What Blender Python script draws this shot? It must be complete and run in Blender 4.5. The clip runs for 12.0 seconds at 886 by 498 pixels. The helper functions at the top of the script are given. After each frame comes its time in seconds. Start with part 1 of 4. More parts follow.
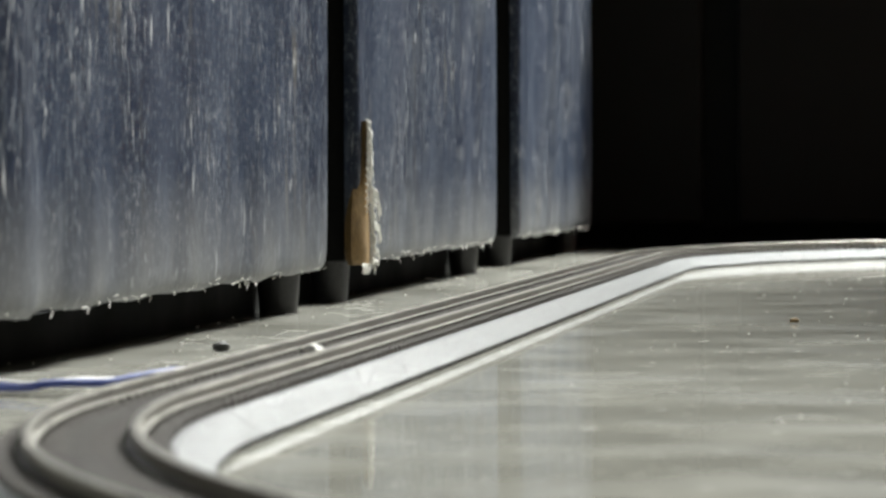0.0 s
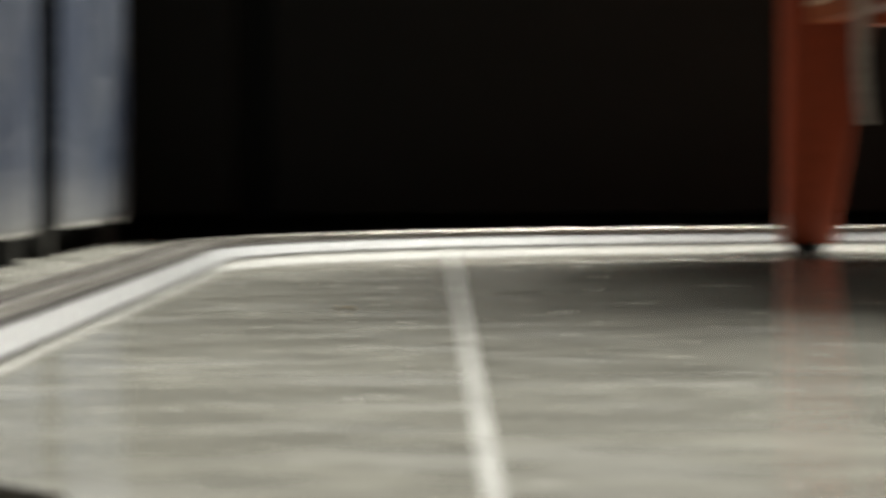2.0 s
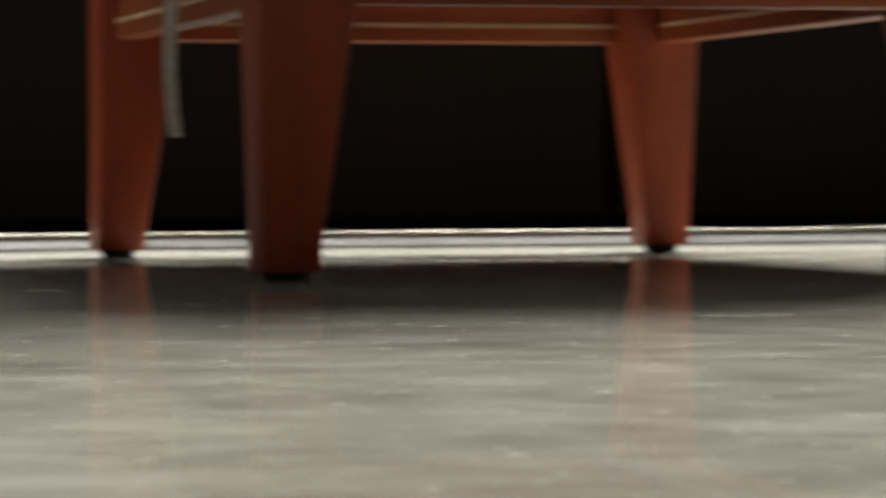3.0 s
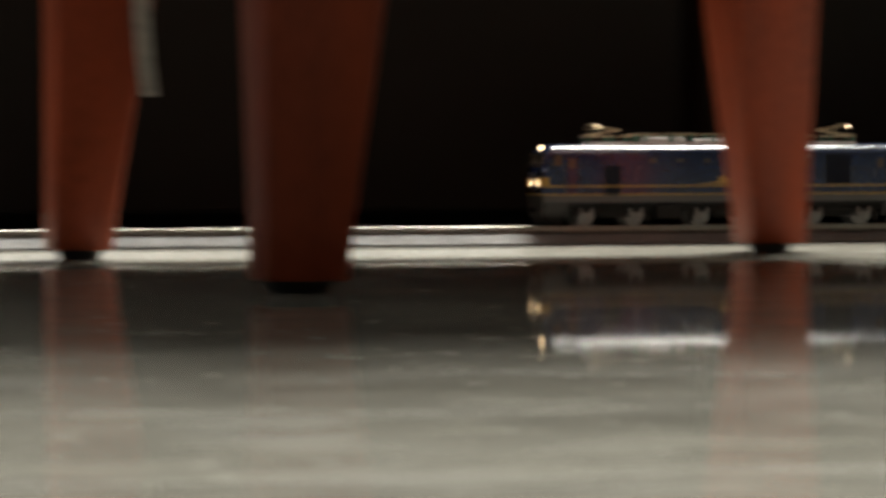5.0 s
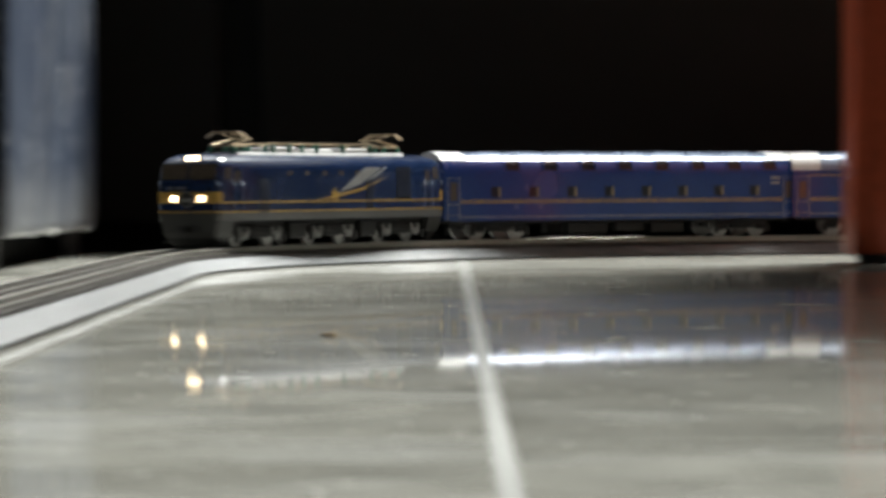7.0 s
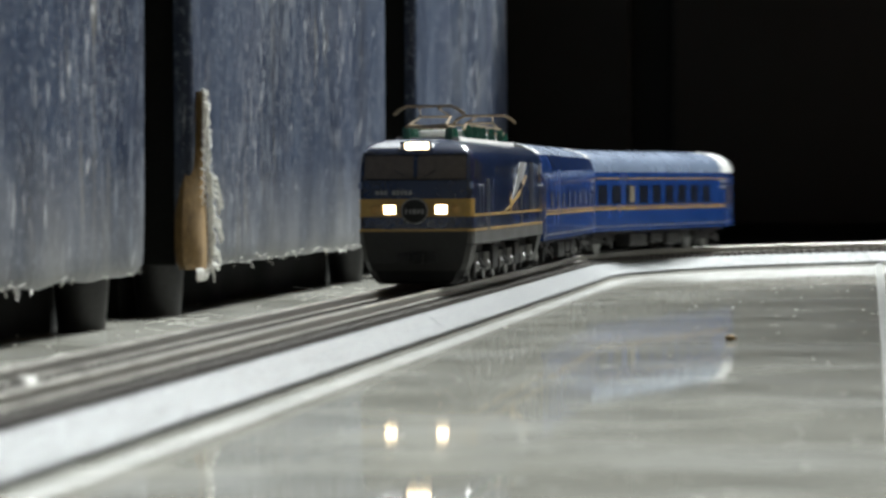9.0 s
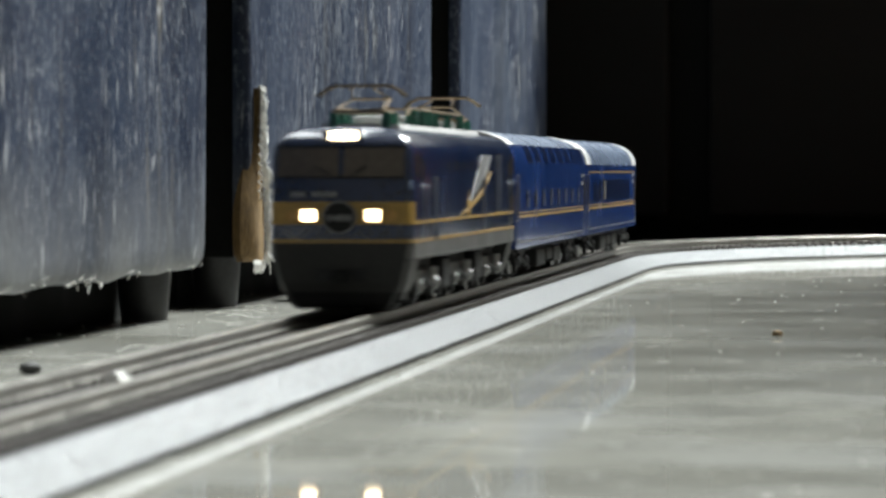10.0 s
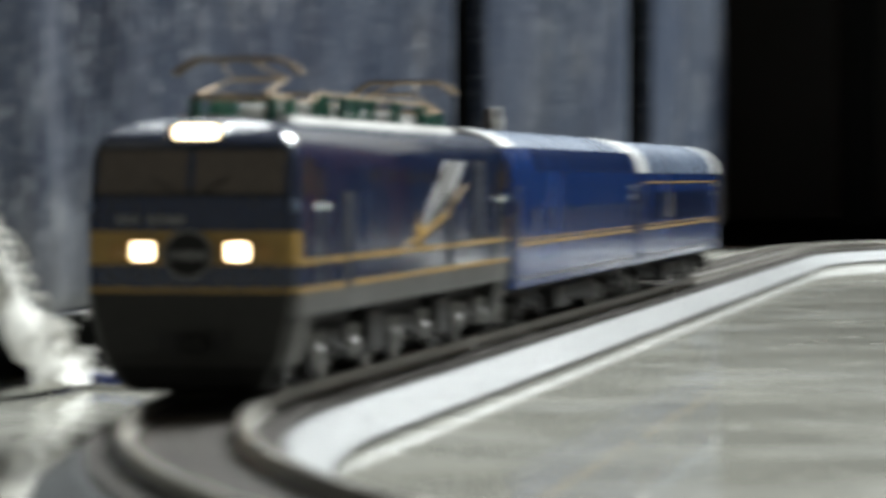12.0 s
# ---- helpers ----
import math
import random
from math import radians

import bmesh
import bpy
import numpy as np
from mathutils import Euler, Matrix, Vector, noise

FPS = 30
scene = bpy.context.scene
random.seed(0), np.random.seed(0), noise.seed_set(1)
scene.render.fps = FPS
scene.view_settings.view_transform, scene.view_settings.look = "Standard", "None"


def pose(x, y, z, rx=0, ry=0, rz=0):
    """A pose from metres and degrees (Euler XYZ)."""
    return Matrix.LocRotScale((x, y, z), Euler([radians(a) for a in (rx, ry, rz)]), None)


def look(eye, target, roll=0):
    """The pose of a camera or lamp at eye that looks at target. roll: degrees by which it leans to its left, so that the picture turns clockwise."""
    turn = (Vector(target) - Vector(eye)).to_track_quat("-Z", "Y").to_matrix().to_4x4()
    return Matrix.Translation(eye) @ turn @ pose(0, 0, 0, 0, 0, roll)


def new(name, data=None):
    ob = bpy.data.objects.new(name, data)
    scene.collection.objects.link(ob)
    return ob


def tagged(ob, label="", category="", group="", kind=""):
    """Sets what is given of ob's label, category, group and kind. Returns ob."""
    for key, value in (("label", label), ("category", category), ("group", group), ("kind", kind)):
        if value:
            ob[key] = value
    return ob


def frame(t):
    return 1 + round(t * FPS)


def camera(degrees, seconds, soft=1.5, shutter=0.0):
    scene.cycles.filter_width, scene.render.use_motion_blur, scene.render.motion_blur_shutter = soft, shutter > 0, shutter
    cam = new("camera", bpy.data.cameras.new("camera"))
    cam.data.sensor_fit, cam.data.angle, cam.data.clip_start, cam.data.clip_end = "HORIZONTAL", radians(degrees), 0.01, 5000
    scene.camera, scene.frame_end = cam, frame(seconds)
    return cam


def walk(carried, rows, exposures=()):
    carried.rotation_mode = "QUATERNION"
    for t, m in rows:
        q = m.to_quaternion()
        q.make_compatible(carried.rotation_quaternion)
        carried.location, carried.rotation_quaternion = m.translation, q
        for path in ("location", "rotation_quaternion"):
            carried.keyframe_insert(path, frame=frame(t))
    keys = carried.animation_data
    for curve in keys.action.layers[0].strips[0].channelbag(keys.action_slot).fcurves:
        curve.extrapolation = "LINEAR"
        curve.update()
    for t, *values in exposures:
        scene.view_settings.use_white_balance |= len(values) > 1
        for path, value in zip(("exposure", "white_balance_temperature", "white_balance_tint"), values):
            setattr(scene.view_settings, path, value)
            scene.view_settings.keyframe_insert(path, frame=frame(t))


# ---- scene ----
K = 0.001  # the plan is in millimetres


# ---- camera ----
def eye(x, y, z, yaw, pitch, roll):
    return pose(x * K, y * K, z * K, 0, 0, yaw) @ pose(0, 0, 0, 90 + pitch) @ pose(0, 0, 0, 0, 0, roll)


cam = camera(15.19, 12.0, soft=2.8, shutter=0.9)
cam.data.dof.use_dof = True
cam.data.dof.focus_distance = 0.66
cam.data.dof.aperture_fstop = 78.0
PATH = [
    (0.0, eye(84.9, -25.0, 29.0, 8.45, -1.29, -0.26)),
    (0.5, eye(84.9, -25.0, 29.0, 8.57, -1.29, -0.26)),
    (1.0, eye(84.9, -25.0, 29.0, 8.65, -1.29, -0.26)),
    (1.4, eye(84.9, -25.0, 29.0, 8.65, -1.29, -0.26)),
    (1.5, eye(83.9, -27.6, 28.9, 8.44, -1.32, -0.24)),
    (1.6, eye(82.7, -30.3, 29.0, 7.61, -1.34, -0.24)),
    (1.7, eye(81.7, -33.0, 28.9, 6.11, -1.37, -0.22)),
    (1.8, eye(80.5, -35.6, 28.8, 4.82, -1.40, -0.21)),
    (1.9, eye(79.5, -38.3, 28.7, 1.66, -1.42, -0.19)),
    (2.0, eye(78.3, -41.0, 28.7, 0.09, -1.44, -0.18)),
    (2.1, eye(78.4, -45.9, 28.8, -1.54, -1.43, -0.15)),
    (2.2, eye(78.6, -50.9, 28.8, -3.08, -1.42, -0.13)),
    (2.3, eye(78.7, -55.9, 28.9, -3.96, -1.41, -0.11)),
    (2.4, eye(78.9, -60.8, 29.0, -5.42, -1.40, -0.09)),
    (2.5, eye(79.1, -65.8, 29.1, -6.45, -1.39, -0.07)),
    (2.6, eye(76.9, -69.8, 29.2, -7.51, -1.38, -0.11)),
    (2.8, eye(72.3, -77.9, 29.5, -9.89, -1.38, -0.18)),
    (3.0, eye(67.8, -86.0, 29.8, -12.06, -1.37, -0.24)),
    (3.1, eye(66.7, -84.6, 29.4, -12.54, -1.34, -0.20)),
    (3.2, eye(67.3, -77.4, 29.1, -12.78, -1.34, -0.22)),
    (4.8, eye(104.1, 151.7, 23.8, -13.12, -1.35, -0.19)),
    (5.0, eye(105.4, 166.0, 23.3, -12.14, -1.34, -0.23)),
    (5.2, eye(100.1, 152.1, 23.7, -10.18, -1.30, -0.21)),
    (5.3, eye(98.3, 145.1, 23.7, -9.16, -1.28, -0.20)),
    (5.5, eye(94.2, 131.2, 24.0, -7.39, -1.24, -0.18)),
    (5.8, eye(84.5, 114.2, 24.4, -6.19, -1.25, -0.14)),
    (6.0, eye(78.8, 102.9, 24.6, -5.44, -1.25, -0.11)),
    (6.5, eye(78.8, 98.5, 24.6, -3.41, -1.24, -0.17)),
    (7.0, eye(77.9, 107.7, 24.1, 0.27, -1.18, -0.28)),
    (7.5, eye(77.1, 141.1, 23.4, 3.15, -1.20, -0.24)),
    (7.7, eye(76.1, 139.9, 22.9, 3.82, -1.16, -0.23)),
    (9.3, eye(80.7, 114.9, 23.7, 7.75, -1.09, -0.40)),
    (9.5, eye(74.8, 111.8, 24.6, 7.29, -1.18, -0.33)),
    (10.0, eye(77.7, 104.1, 25.7, 7.97, -1.36, -0.04)),
    (10.5, eye(78.8, 17.8, 26.0, 7.63, -1.30, -0.33)),
    (11.0, eye(82.2, -4.9, 26.8, 9.40, -1.34, 0.00)),
    (11.5, eye(81.3, -1.5, 26.2, 9.34, -1.21, -0.41)),
    (11.8, eye(80.8, 0.6, 25.8, 9.42, -1.16, -0.66)),
    (12.0, eye(79.3, 3.3, 26.4, 10.59, -1.26, -0.05)),
]
walk(cam, PATH, [(0.0, 0.0, 6700, 10), (1.4, 0.0, 6700, 10), (2.3, -0.1, 7300, 12), (3.2, -0.1, 7300, 12), (5.0, -0.25, 7400, 12), (5.8, -0.25, 7300, 12), (6.6, -0.15, 7000, 11), (7.4, 0.0, 6500, 10), (12.0, 0.0, 6400, 9)])

# ---- light ----
world = bpy.data.worlds.new("room_sky")
scene.world = world
world.use_nodes = True
wn = world.node_tree
sky = wn.nodes.new("ShaderNodeTexSky")
sky.sky_type, sky.sun_disc = "NISHITA", False
sky.sun_elevation, sky.sun_rotation = radians(35), radians(100)
wn.links.new(sky.outputs[0], wn.nodes["Background"].inputs[0])
wn.nodes["Background"].inputs[1].default_value = 0.08


def area(name, m, sx, sy, watts, color):
    d = bpy.data.lights.new(name, "AREA")
    d.shape, d.size, d.size_y, d.energy, d.color = "RECTANGLE", sx, sy, watts, color
    ob = new(name, d)
    ob.matrix_world = m
    return ob


WINDOW = (1.05, 2.05, 1.9)
area("window_daylight", look((WINDOW[0] - 0.25, WINDOW[1], WINDOW[2]), (0, 0.8, 0.0)), 0.9, 0.8, 230, (0.95, 0.99, 0.97))
scene.view_settings.exposure = 0.0


# ---- materials ----
def mat(name, base, rough=0.5, metal=0.0, var=0.25, scale=60.0, fine=900.0, bump=0.1, stretch=(1, 1, 1), spec=0.5, coat=0.0,
        streak=None, emit=None, island=0.0, dust=None):
    """Base colour with two scales of variation, optional streaks (colour, stretch, low, high)."""
    m = bpy.data.materials.new(name)
    m.use_nodes = True
    nt = m.node_tree
    N, L = nt.nodes, nt.links
    b = N["Principled BSDF"]
    tc = N.new("ShaderNodeTexCoord")
    mp = N.new("ShaderNodeMapping")
    mp.inputs["Scale"].default_value = stretch
    L.new(tc.outputs["Object"], mp.inputs["Vector"])
    n1, n2 = N.new("ShaderNodeTexNoise"), N.new("ShaderNodeTexNoise")
    n1.inputs["Scale"].default_value, n2.inputs["Scale"].default_value = scale, fine
    n1.inputs["Detail"].default_value, n2.inputs["Detail"].default_value = 5, 3
    for n in (n1, n2):
        L.new(mp.outputs[0], n.inputs["Vector"])
    add = N.new("ShaderNodeMath")
    add.operation = "ADD"
    L.new(n1.outputs["Fac"], add.inputs[0])
    L.new(n2.outputs["Fac"], add.inputs[1])
    ramp = N.new("ShaderNodeMapRange")
    ramp.inputs["From Min"].default_value, ramp.inputs["From Max"].default_value = 0.7, 1.3
    ramp.inputs["To Min"].default_value, ramp.inputs["To Max"].default_value = 1 - var, 1 + var
    L.new(add.outputs[0], ramp.inputs["Value"])
    mul = N.new("ShaderNodeVectorMath")
    mul.operation = "SCALE"
    mul.inputs[0].default_value = base
    L.new(ramp.outputs[0], mul.inputs["Scale"])
    color = mul.outputs[0]
    if island:
        oi = N.new("ShaderNodeObjectInfo")
        r2 = N.new("ShaderNodeMapRange")
        r2.inputs["To Min"].default_value, r2.inputs["To Max"].default_value = 1 - island, 1 + island
        L.new(oi.outputs["Random"], r2.inputs["Value"])
        m2 = N.new("ShaderNodeVectorMath")
        m2.operation = "SCALE"
        L.new(color, m2.inputs[0])
        L.new(r2.outputs[0], m2.inputs["Scale"])
        color = m2.outputs[0]
    for sc, st, lo, hi, amount, *patch in streak or ():
        mp2 = N.new("ShaderNodeMapping")
        mp2.inputs["Scale"].default_value = st
        L.new(tc.outputs["Object"], mp2.inputs["Vector"])
        n3 = N.new("ShaderNodeTexNoise")
        n3.inputs["Scale"].default_value, n3.inputs["Detail"].default_value = 1.0, 4
        L.new(mp2.outputs[0], n3.inputs["Vector"])
        r3 = N.new("ShaderNodeMapRange")
        r3.inputs["From Min"].default_value, r3.inputs["From Max"].default_value = lo, hi
        r3.inputs["To Max"].default_value = amount
        L.new(n3.outputs["Fac"], r3.inputs["Value"])
        mx = N.new("ShaderNodeMix")
        mx.data_type = "RGBA"
        mx.inputs["B"].default_value = (*sc, 1)
        fac = r3.outputs[0]
        if patch:
            # the marks gather in patches
            n5, r5, m5 = N.new("ShaderNodeTexNoise"), N.new("ShaderNodeMapRange"), N.new("ShaderNodeMath")
            n5.inputs["Scale"].default_value, n5.inputs["Detail"].default_value = patch[0], 3
            L.new(tc.outputs["Object"], n5.inputs["Vector"])
            r5.inputs["From Min"].default_value, r5.inputs["From Max"].default_value = 0.44, 0.60
            L.new(n5.outputs["Fac"], r5.inputs["Value"])
            m5.operation = "MULTIPLY"
            L.new(fac, m5.inputs[0])
            L.new(r5.outputs[0], m5.inputs[1])
            fac = m5.outputs[0]
        L.new(fac, mx.inputs["Factor"])
        L.new(color, mx.inputs["A"])
        color = mx.outputs["Result"]
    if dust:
        # pale dust and scuffs along the lower edge, with floor bounce light painted in
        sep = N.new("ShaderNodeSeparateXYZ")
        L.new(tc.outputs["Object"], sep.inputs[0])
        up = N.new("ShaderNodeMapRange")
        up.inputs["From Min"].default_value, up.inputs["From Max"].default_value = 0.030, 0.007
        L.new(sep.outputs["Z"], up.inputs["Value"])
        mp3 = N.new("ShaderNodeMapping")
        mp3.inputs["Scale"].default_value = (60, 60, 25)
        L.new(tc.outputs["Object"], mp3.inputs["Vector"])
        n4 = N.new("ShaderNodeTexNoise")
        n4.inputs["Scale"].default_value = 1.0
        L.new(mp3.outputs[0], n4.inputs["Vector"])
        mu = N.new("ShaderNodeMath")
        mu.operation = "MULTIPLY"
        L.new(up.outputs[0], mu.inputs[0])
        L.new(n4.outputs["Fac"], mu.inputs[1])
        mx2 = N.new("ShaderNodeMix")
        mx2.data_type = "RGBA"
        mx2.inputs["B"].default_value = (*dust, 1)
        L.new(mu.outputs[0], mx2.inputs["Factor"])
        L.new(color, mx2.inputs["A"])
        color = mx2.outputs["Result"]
    L.new(color, b.inputs["Base Color"])
    rr = N.new("ShaderNodeMapRange")
    rr.inputs["From Min"].default_value, rr.inputs["From Max"].default_value = 0.3, 0.7
    rr.inputs["To Min"].default_value, rr.inputs["To Max"].default_value = rough * 0.8, min(1.0, rough * 1.25)
    L.new(n1.outputs["Fac"], rr.inputs["Value"])
    L.new(rr.outputs[0], b.inputs["Roughness"])
    b.inputs["Metallic"].default_value = metal
    b.inputs["Specular IOR Level"].default_value = spec
    b.inputs["Coat Weight"].default_value = coat
    b.inputs["Coat Roughness"].default_value = 0.08
    if bump:
        bp = N.new("ShaderNodeBump")
        bp.inputs["Strength"].default_value, bp.inputs["Distance"].default_value = bump, 0.0004
        L.new(add.outputs[0], bp.inputs["Height"])
        L.new(bp.outputs[0], b.inputs["Normal"])
    if emit:
        b.inputs["Emission Color"].default_value = (*emit[0], 1)
        b.inputs["Emission Strength"].default_value = emit[1]
    return m


M_FLOOR = mat("floor_tile", (0.258, 0.254, 0.226), 0.035, var=0.26, scale=16, fine=70, bump=0.004, stretch=(1, 1.2, 1), island=0.06, spec=0.42,
              streak=[((0.44, 0.44, 0.42), (30, 38, 10), 0.50, 0.70, 0.40), ((0.17, 0.165, 0.14), (13, 17, 10), 0.50, 0.72, 0.5),
                      ((0.19, 0.185, 0.16), (60, 90, 10), 0.56, 0.72, 0.4), ((0.62, 0.61, 0.58), (230, 260, 10), 0.64, 0.73, 0.65),
                      ((0.62, 0.61, 0.57), (9, 900, 10), 0.70, 0.76, 0.4)])
# a dull film of dirt lies over the polish, thicker in patches
_nt = M_FLOOR.node_tree
_pb, _out = _nt.nodes["Principled BSDF"], _nt.nodes["Material Output"]
_film, _mix = _nt.nodes.new("ShaderNodeBsdfDiffuse"), _nt.nodes.new("ShaderNodeMixShader")
_patch, _amount = _nt.nodes.new("ShaderNodeTexNoise"), _nt.nodes.new("ShaderNodeMapRange")
_patch.inputs["Scale"].default_value, _patch.inputs["Detail"].default_value = 45.0, 6
_amount.inputs["From Min"].default_value, _amount.inputs["From Max"].default_value = 0.35, 0.68
_amount.inputs["To Min"].default_value, _amount.inputs["To Max"].default_value = 0.21, 0.41
_nt.links.new(_nt.nodes["Texture Coordinate"].outputs["Object"], _patch.inputs["Vector"])
_nt.links.new(_patch.outputs["Fac"], _amount.inputs["Value"])
_nt.links.new(_pb.inputs["Base Color"].links[0].from_socket, _film.inputs["Color"])
_nt.links.new(_amount.outputs[0], _mix.inputs[0])
_nt.links.new(_pb.outputs[0], _mix.inputs[1])
_nt.links.new(_film.outputs[0], _mix.inputs[2])
_nt.links.new(_mix.outputs[0], _out.inputs["Surface"])
M_JOINT = mat("tile_joint", (0.19, 0.192, 0.182), 0.5, scale=40, fine=600)
# dust here also paints bounce light from the floor onto the lower edge
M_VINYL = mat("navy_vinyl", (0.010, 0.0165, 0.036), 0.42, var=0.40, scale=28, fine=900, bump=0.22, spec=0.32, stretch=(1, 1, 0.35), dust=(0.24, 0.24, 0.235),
              streak=[((0.018, 0.029, 0.055), (45, 45, 12), 0.40, 0.70, 0.9), ((0.048, 0.062, 0.094), (200, 200, 60), 0.50, 0.74, 0.8),
                      ((0.17, 0.15, 0.11), (240, 240, 30), 0.58, 0.74, 0.6, 22), ((0.30, 0.33, 0.37), (560, 560, 110), 0.54, 0.72, 0.5, 16),
                      ((0.46, 0.48, 0.50), (1500, 1500, 420), 0.60, 0.70, 0.6, 30), ((0.16, 0.18, 0.21), (900, 900, 600), 0.54, 0.68, 0.6),
                      ((0.70, 0.71, 0.72), (820, 820, 120), 0.60, 0.73, 0.75, 24), ((0.62, 0.63, 0.64), (240, 240, 200), 0.64, 0.76, 0.7, 34)])
# besides the black furniture, this colours in shade between and under the seat blocks
M_BLACK = mat("black_cloth_and_shade", (0.0075, 0.0077, 0.007), 0.9, scale=50, fine=1500, spec=0.12)
M_DARK = mat("black_plastic", (0.012, 0.012, 0.012), 0.5, scale=80, spec=0.35)
M_FOOT = mat("foot_plastic", (0.03, 0.03, 0.03), 0.45, scale=80)
M_TORN = mat("bare_board", (0.20, 0.125, 0.048), 0.75, var=0.45, scale=160, fine=1800, bump=0.4, stretch=(1, 1, 0.25))
M_FRAY = mat("white_thread", (0.75, 0.74, 0.70), 0.8, scale=400)
M_WOOD = mat("red_brown_wood", (0.27, 0.044, 0.014), 0.5, var=0.30, scale=110, fine=1500, bump=0.12, stretch=(1, 1, 0.12), spec=0.3)
M_WOOD_H = mat("red_brown_rail_wood", (0.30, 0.075, 0.028), 0.38, var=0.30, scale=110, fine=1500, bump=0.12, stretch=(0.12, 0.12, 1), spec=0.3)
M_LINE = mat("pale_wood_line", (0.55, 0.40, 0.26), 0.5, scale=120)
M_RUBBER = mat("black_glide", (0.015, 0.015, 0.015), 0.55, scale=150)
M_TAPE = mat("white_tape", (0.62, 0.60, 0.52), 0.7, scale=300)
M_BED = mat("grey_roadbed", (0.140, 0.147, 0.152), 0.36, var=0.85, scale=800, fine=1900, bump=1.0)
M_RAIL = mat("nickel_rail", (0.26, 0.25, 0.225), 0.35, metal=0.85, var=0.25, scale=200, bump=0.1)
M_TIE = mat("brown_sleeper", (0.055, 0.047, 0.04), 0.6, scale=300, island=0.2)
M_WALL = mat("plaster", (0.16, 0.15, 0.135), 0.9, var=0.08, scale=8, fine=300)
M_WIRE_B = mat("blue_wire", (0.05, 0.08, 0.30), 0.4, scale=100)
M_WIRE_W = mat("white_wire", (0.75, 0.74, 0.72), 0.4, scale=100)
M_DUST = mat("dust", (0.6, 0.59, 0.56), 0.9, scale=500)


# ---- mesh helpers ----
def box(bm, x0, x1, y0, y1, z0, z1, bevel=0.0):
    g = bmesh.ops.create_cube(bm, size=1.0)
    for v in g["verts"]:
        v.co = Vector(((x0 + x1) / 2 + v.co.x * (x1 - x0), (y0 + y1) / 2 + v.co.y * (y1 - y0), (z0 + z1) / 2 + v.co.z * (z1 - z0)))
    if bevel:
        es = list({e for v in g["verts"] for e in v.link_edges})
        bmesh.ops.bevel(bm, geom=es, offset=bevel, segments=2, affect="EDGES", profile=0.5)
    return bm


def rod(bm, a, b, r0, r1=None, seg=12):
    """A round bar from a to b."""
    a, b = Vector(a), Vector(b)
    r1 = r0 if r1 is None else r1
    m = Matrix.Translation((a + b) / 2) @ (b - a).to_track_quat("Z", "Y").to_matrix().to_4x4()
    bmesh.ops.create_cone(bm, cap_ends=True, segments=seg, radius1=r0, radius2=r1, depth=(b - a).length, matrix=m)
    return bm


def loft(bm, rings, close=True, caps=True):
    """Skin between rings of points."""
    vs = [[bm.verts.new(p) for p in ring] for ring in rings]
    n = len(vs[0])
    for a, b in zip(vs, vs[1:]):
        for i in range(n if close else n - 1):
            j = (i + 1) % n
            bm.faces.new((a[i], a[j], b[j], b[i]))
    if caps and close:
        bm.faces.new(list(reversed(vs[0])))
        bm.faces.new(vs[-1])
    return bm


def part(name, bm, material, parent=None, label="", smooth=False):
    """Link a bmesh, in millimetres, as one mesh object."""
    bmesh.ops.scale(bm, vec=(K, K, K), verts=bm.verts)
    bmesh.ops.recalc_face_normals(bm, faces=bm.faces)
    me = bpy.data.meshes.new(name)
    bm.to_mesh(me)
    bm.free()
    for p in me.polygons:
        p.use_smooth = smooth
    if smooth:
        me.set_sharp_from_angle(angle=radians(40))
    me.materials.append(material)
    ob = new(name, me)
    ob.parent = parent
    if label:
        tagged(ob, label)
    return ob


def B():
    return bmesh.new()


def empty(name, m=None):
    e = new(name)
    e.empty_display_size = 0.01
    if m is not None:
        e.matrix_basis = m
    return e


def tube(bm, pts, r, seg=8):
    pts = [Vector(p) for p in pts]
    rings = []
    for i, p in enumerate(pts):
        d = (pts[min(i + 1, len(pts) - 1)] - pts[max(i - 1, 0)]).normalized()
        u = d.cross(Vector((0, 0, 1)))
        u = u.normalized() if u.length > 1e-4 else Vector((1, 0, 0))
        w = u.cross(d)
        rings.append([p + (u * math.cos(a) + w * math.sin(a)) * r for a in [2 * math.pi * k / seg for k in range(seg)]])
    return loft(bm, rings)


# ---- room ----
def room():
    x0, x1, y0, y1, h = -800, 1050, -1800, 2900, 2500
    def wall(name, *b):
        tagged(part(name, box(B(), *b), M_WALL), "plain pale plastered room wall", "wall", kind="structure")
    wall("wall_west", x0 - 100, x0, y0, y1, 0, h)
    wall("wall_south", x0 - 100, x1 + 100, y0 - 100, y0, 0, h)
    wall("wall_north", x0 - 100, x1 + 100, y1, y1 + 100, 0, h)
    bm = B()
    wy0, wy1, wz0, wz1 = 1550, 2550, 1400, 2400
    box(bm, x1, x1 + 100, y0, wy0, 0, h)
    box(bm, x1, x1 + 100, wy1, y1, 0, h)
    box(bm, x1, x1 + 100, wy0, wy1, 0, wz0)
    box(bm, x1, x1 + 100, wy0, wy1, wz1, h)
    tagged(part("wall_east", bm, M_WALL), "plain pale wall with a wide window opening", "wall", kind="structure")
    tagged(part("ceiling", box(B(), x0 - 100, x1 + 100, y0 - 100, y1 + 100, h, h + 60), M_WALL), "plain pale room ceiling", "ceiling", kind="structure")


STRIPE, ROW0, ROW = 81.0, 413.0, 197.0


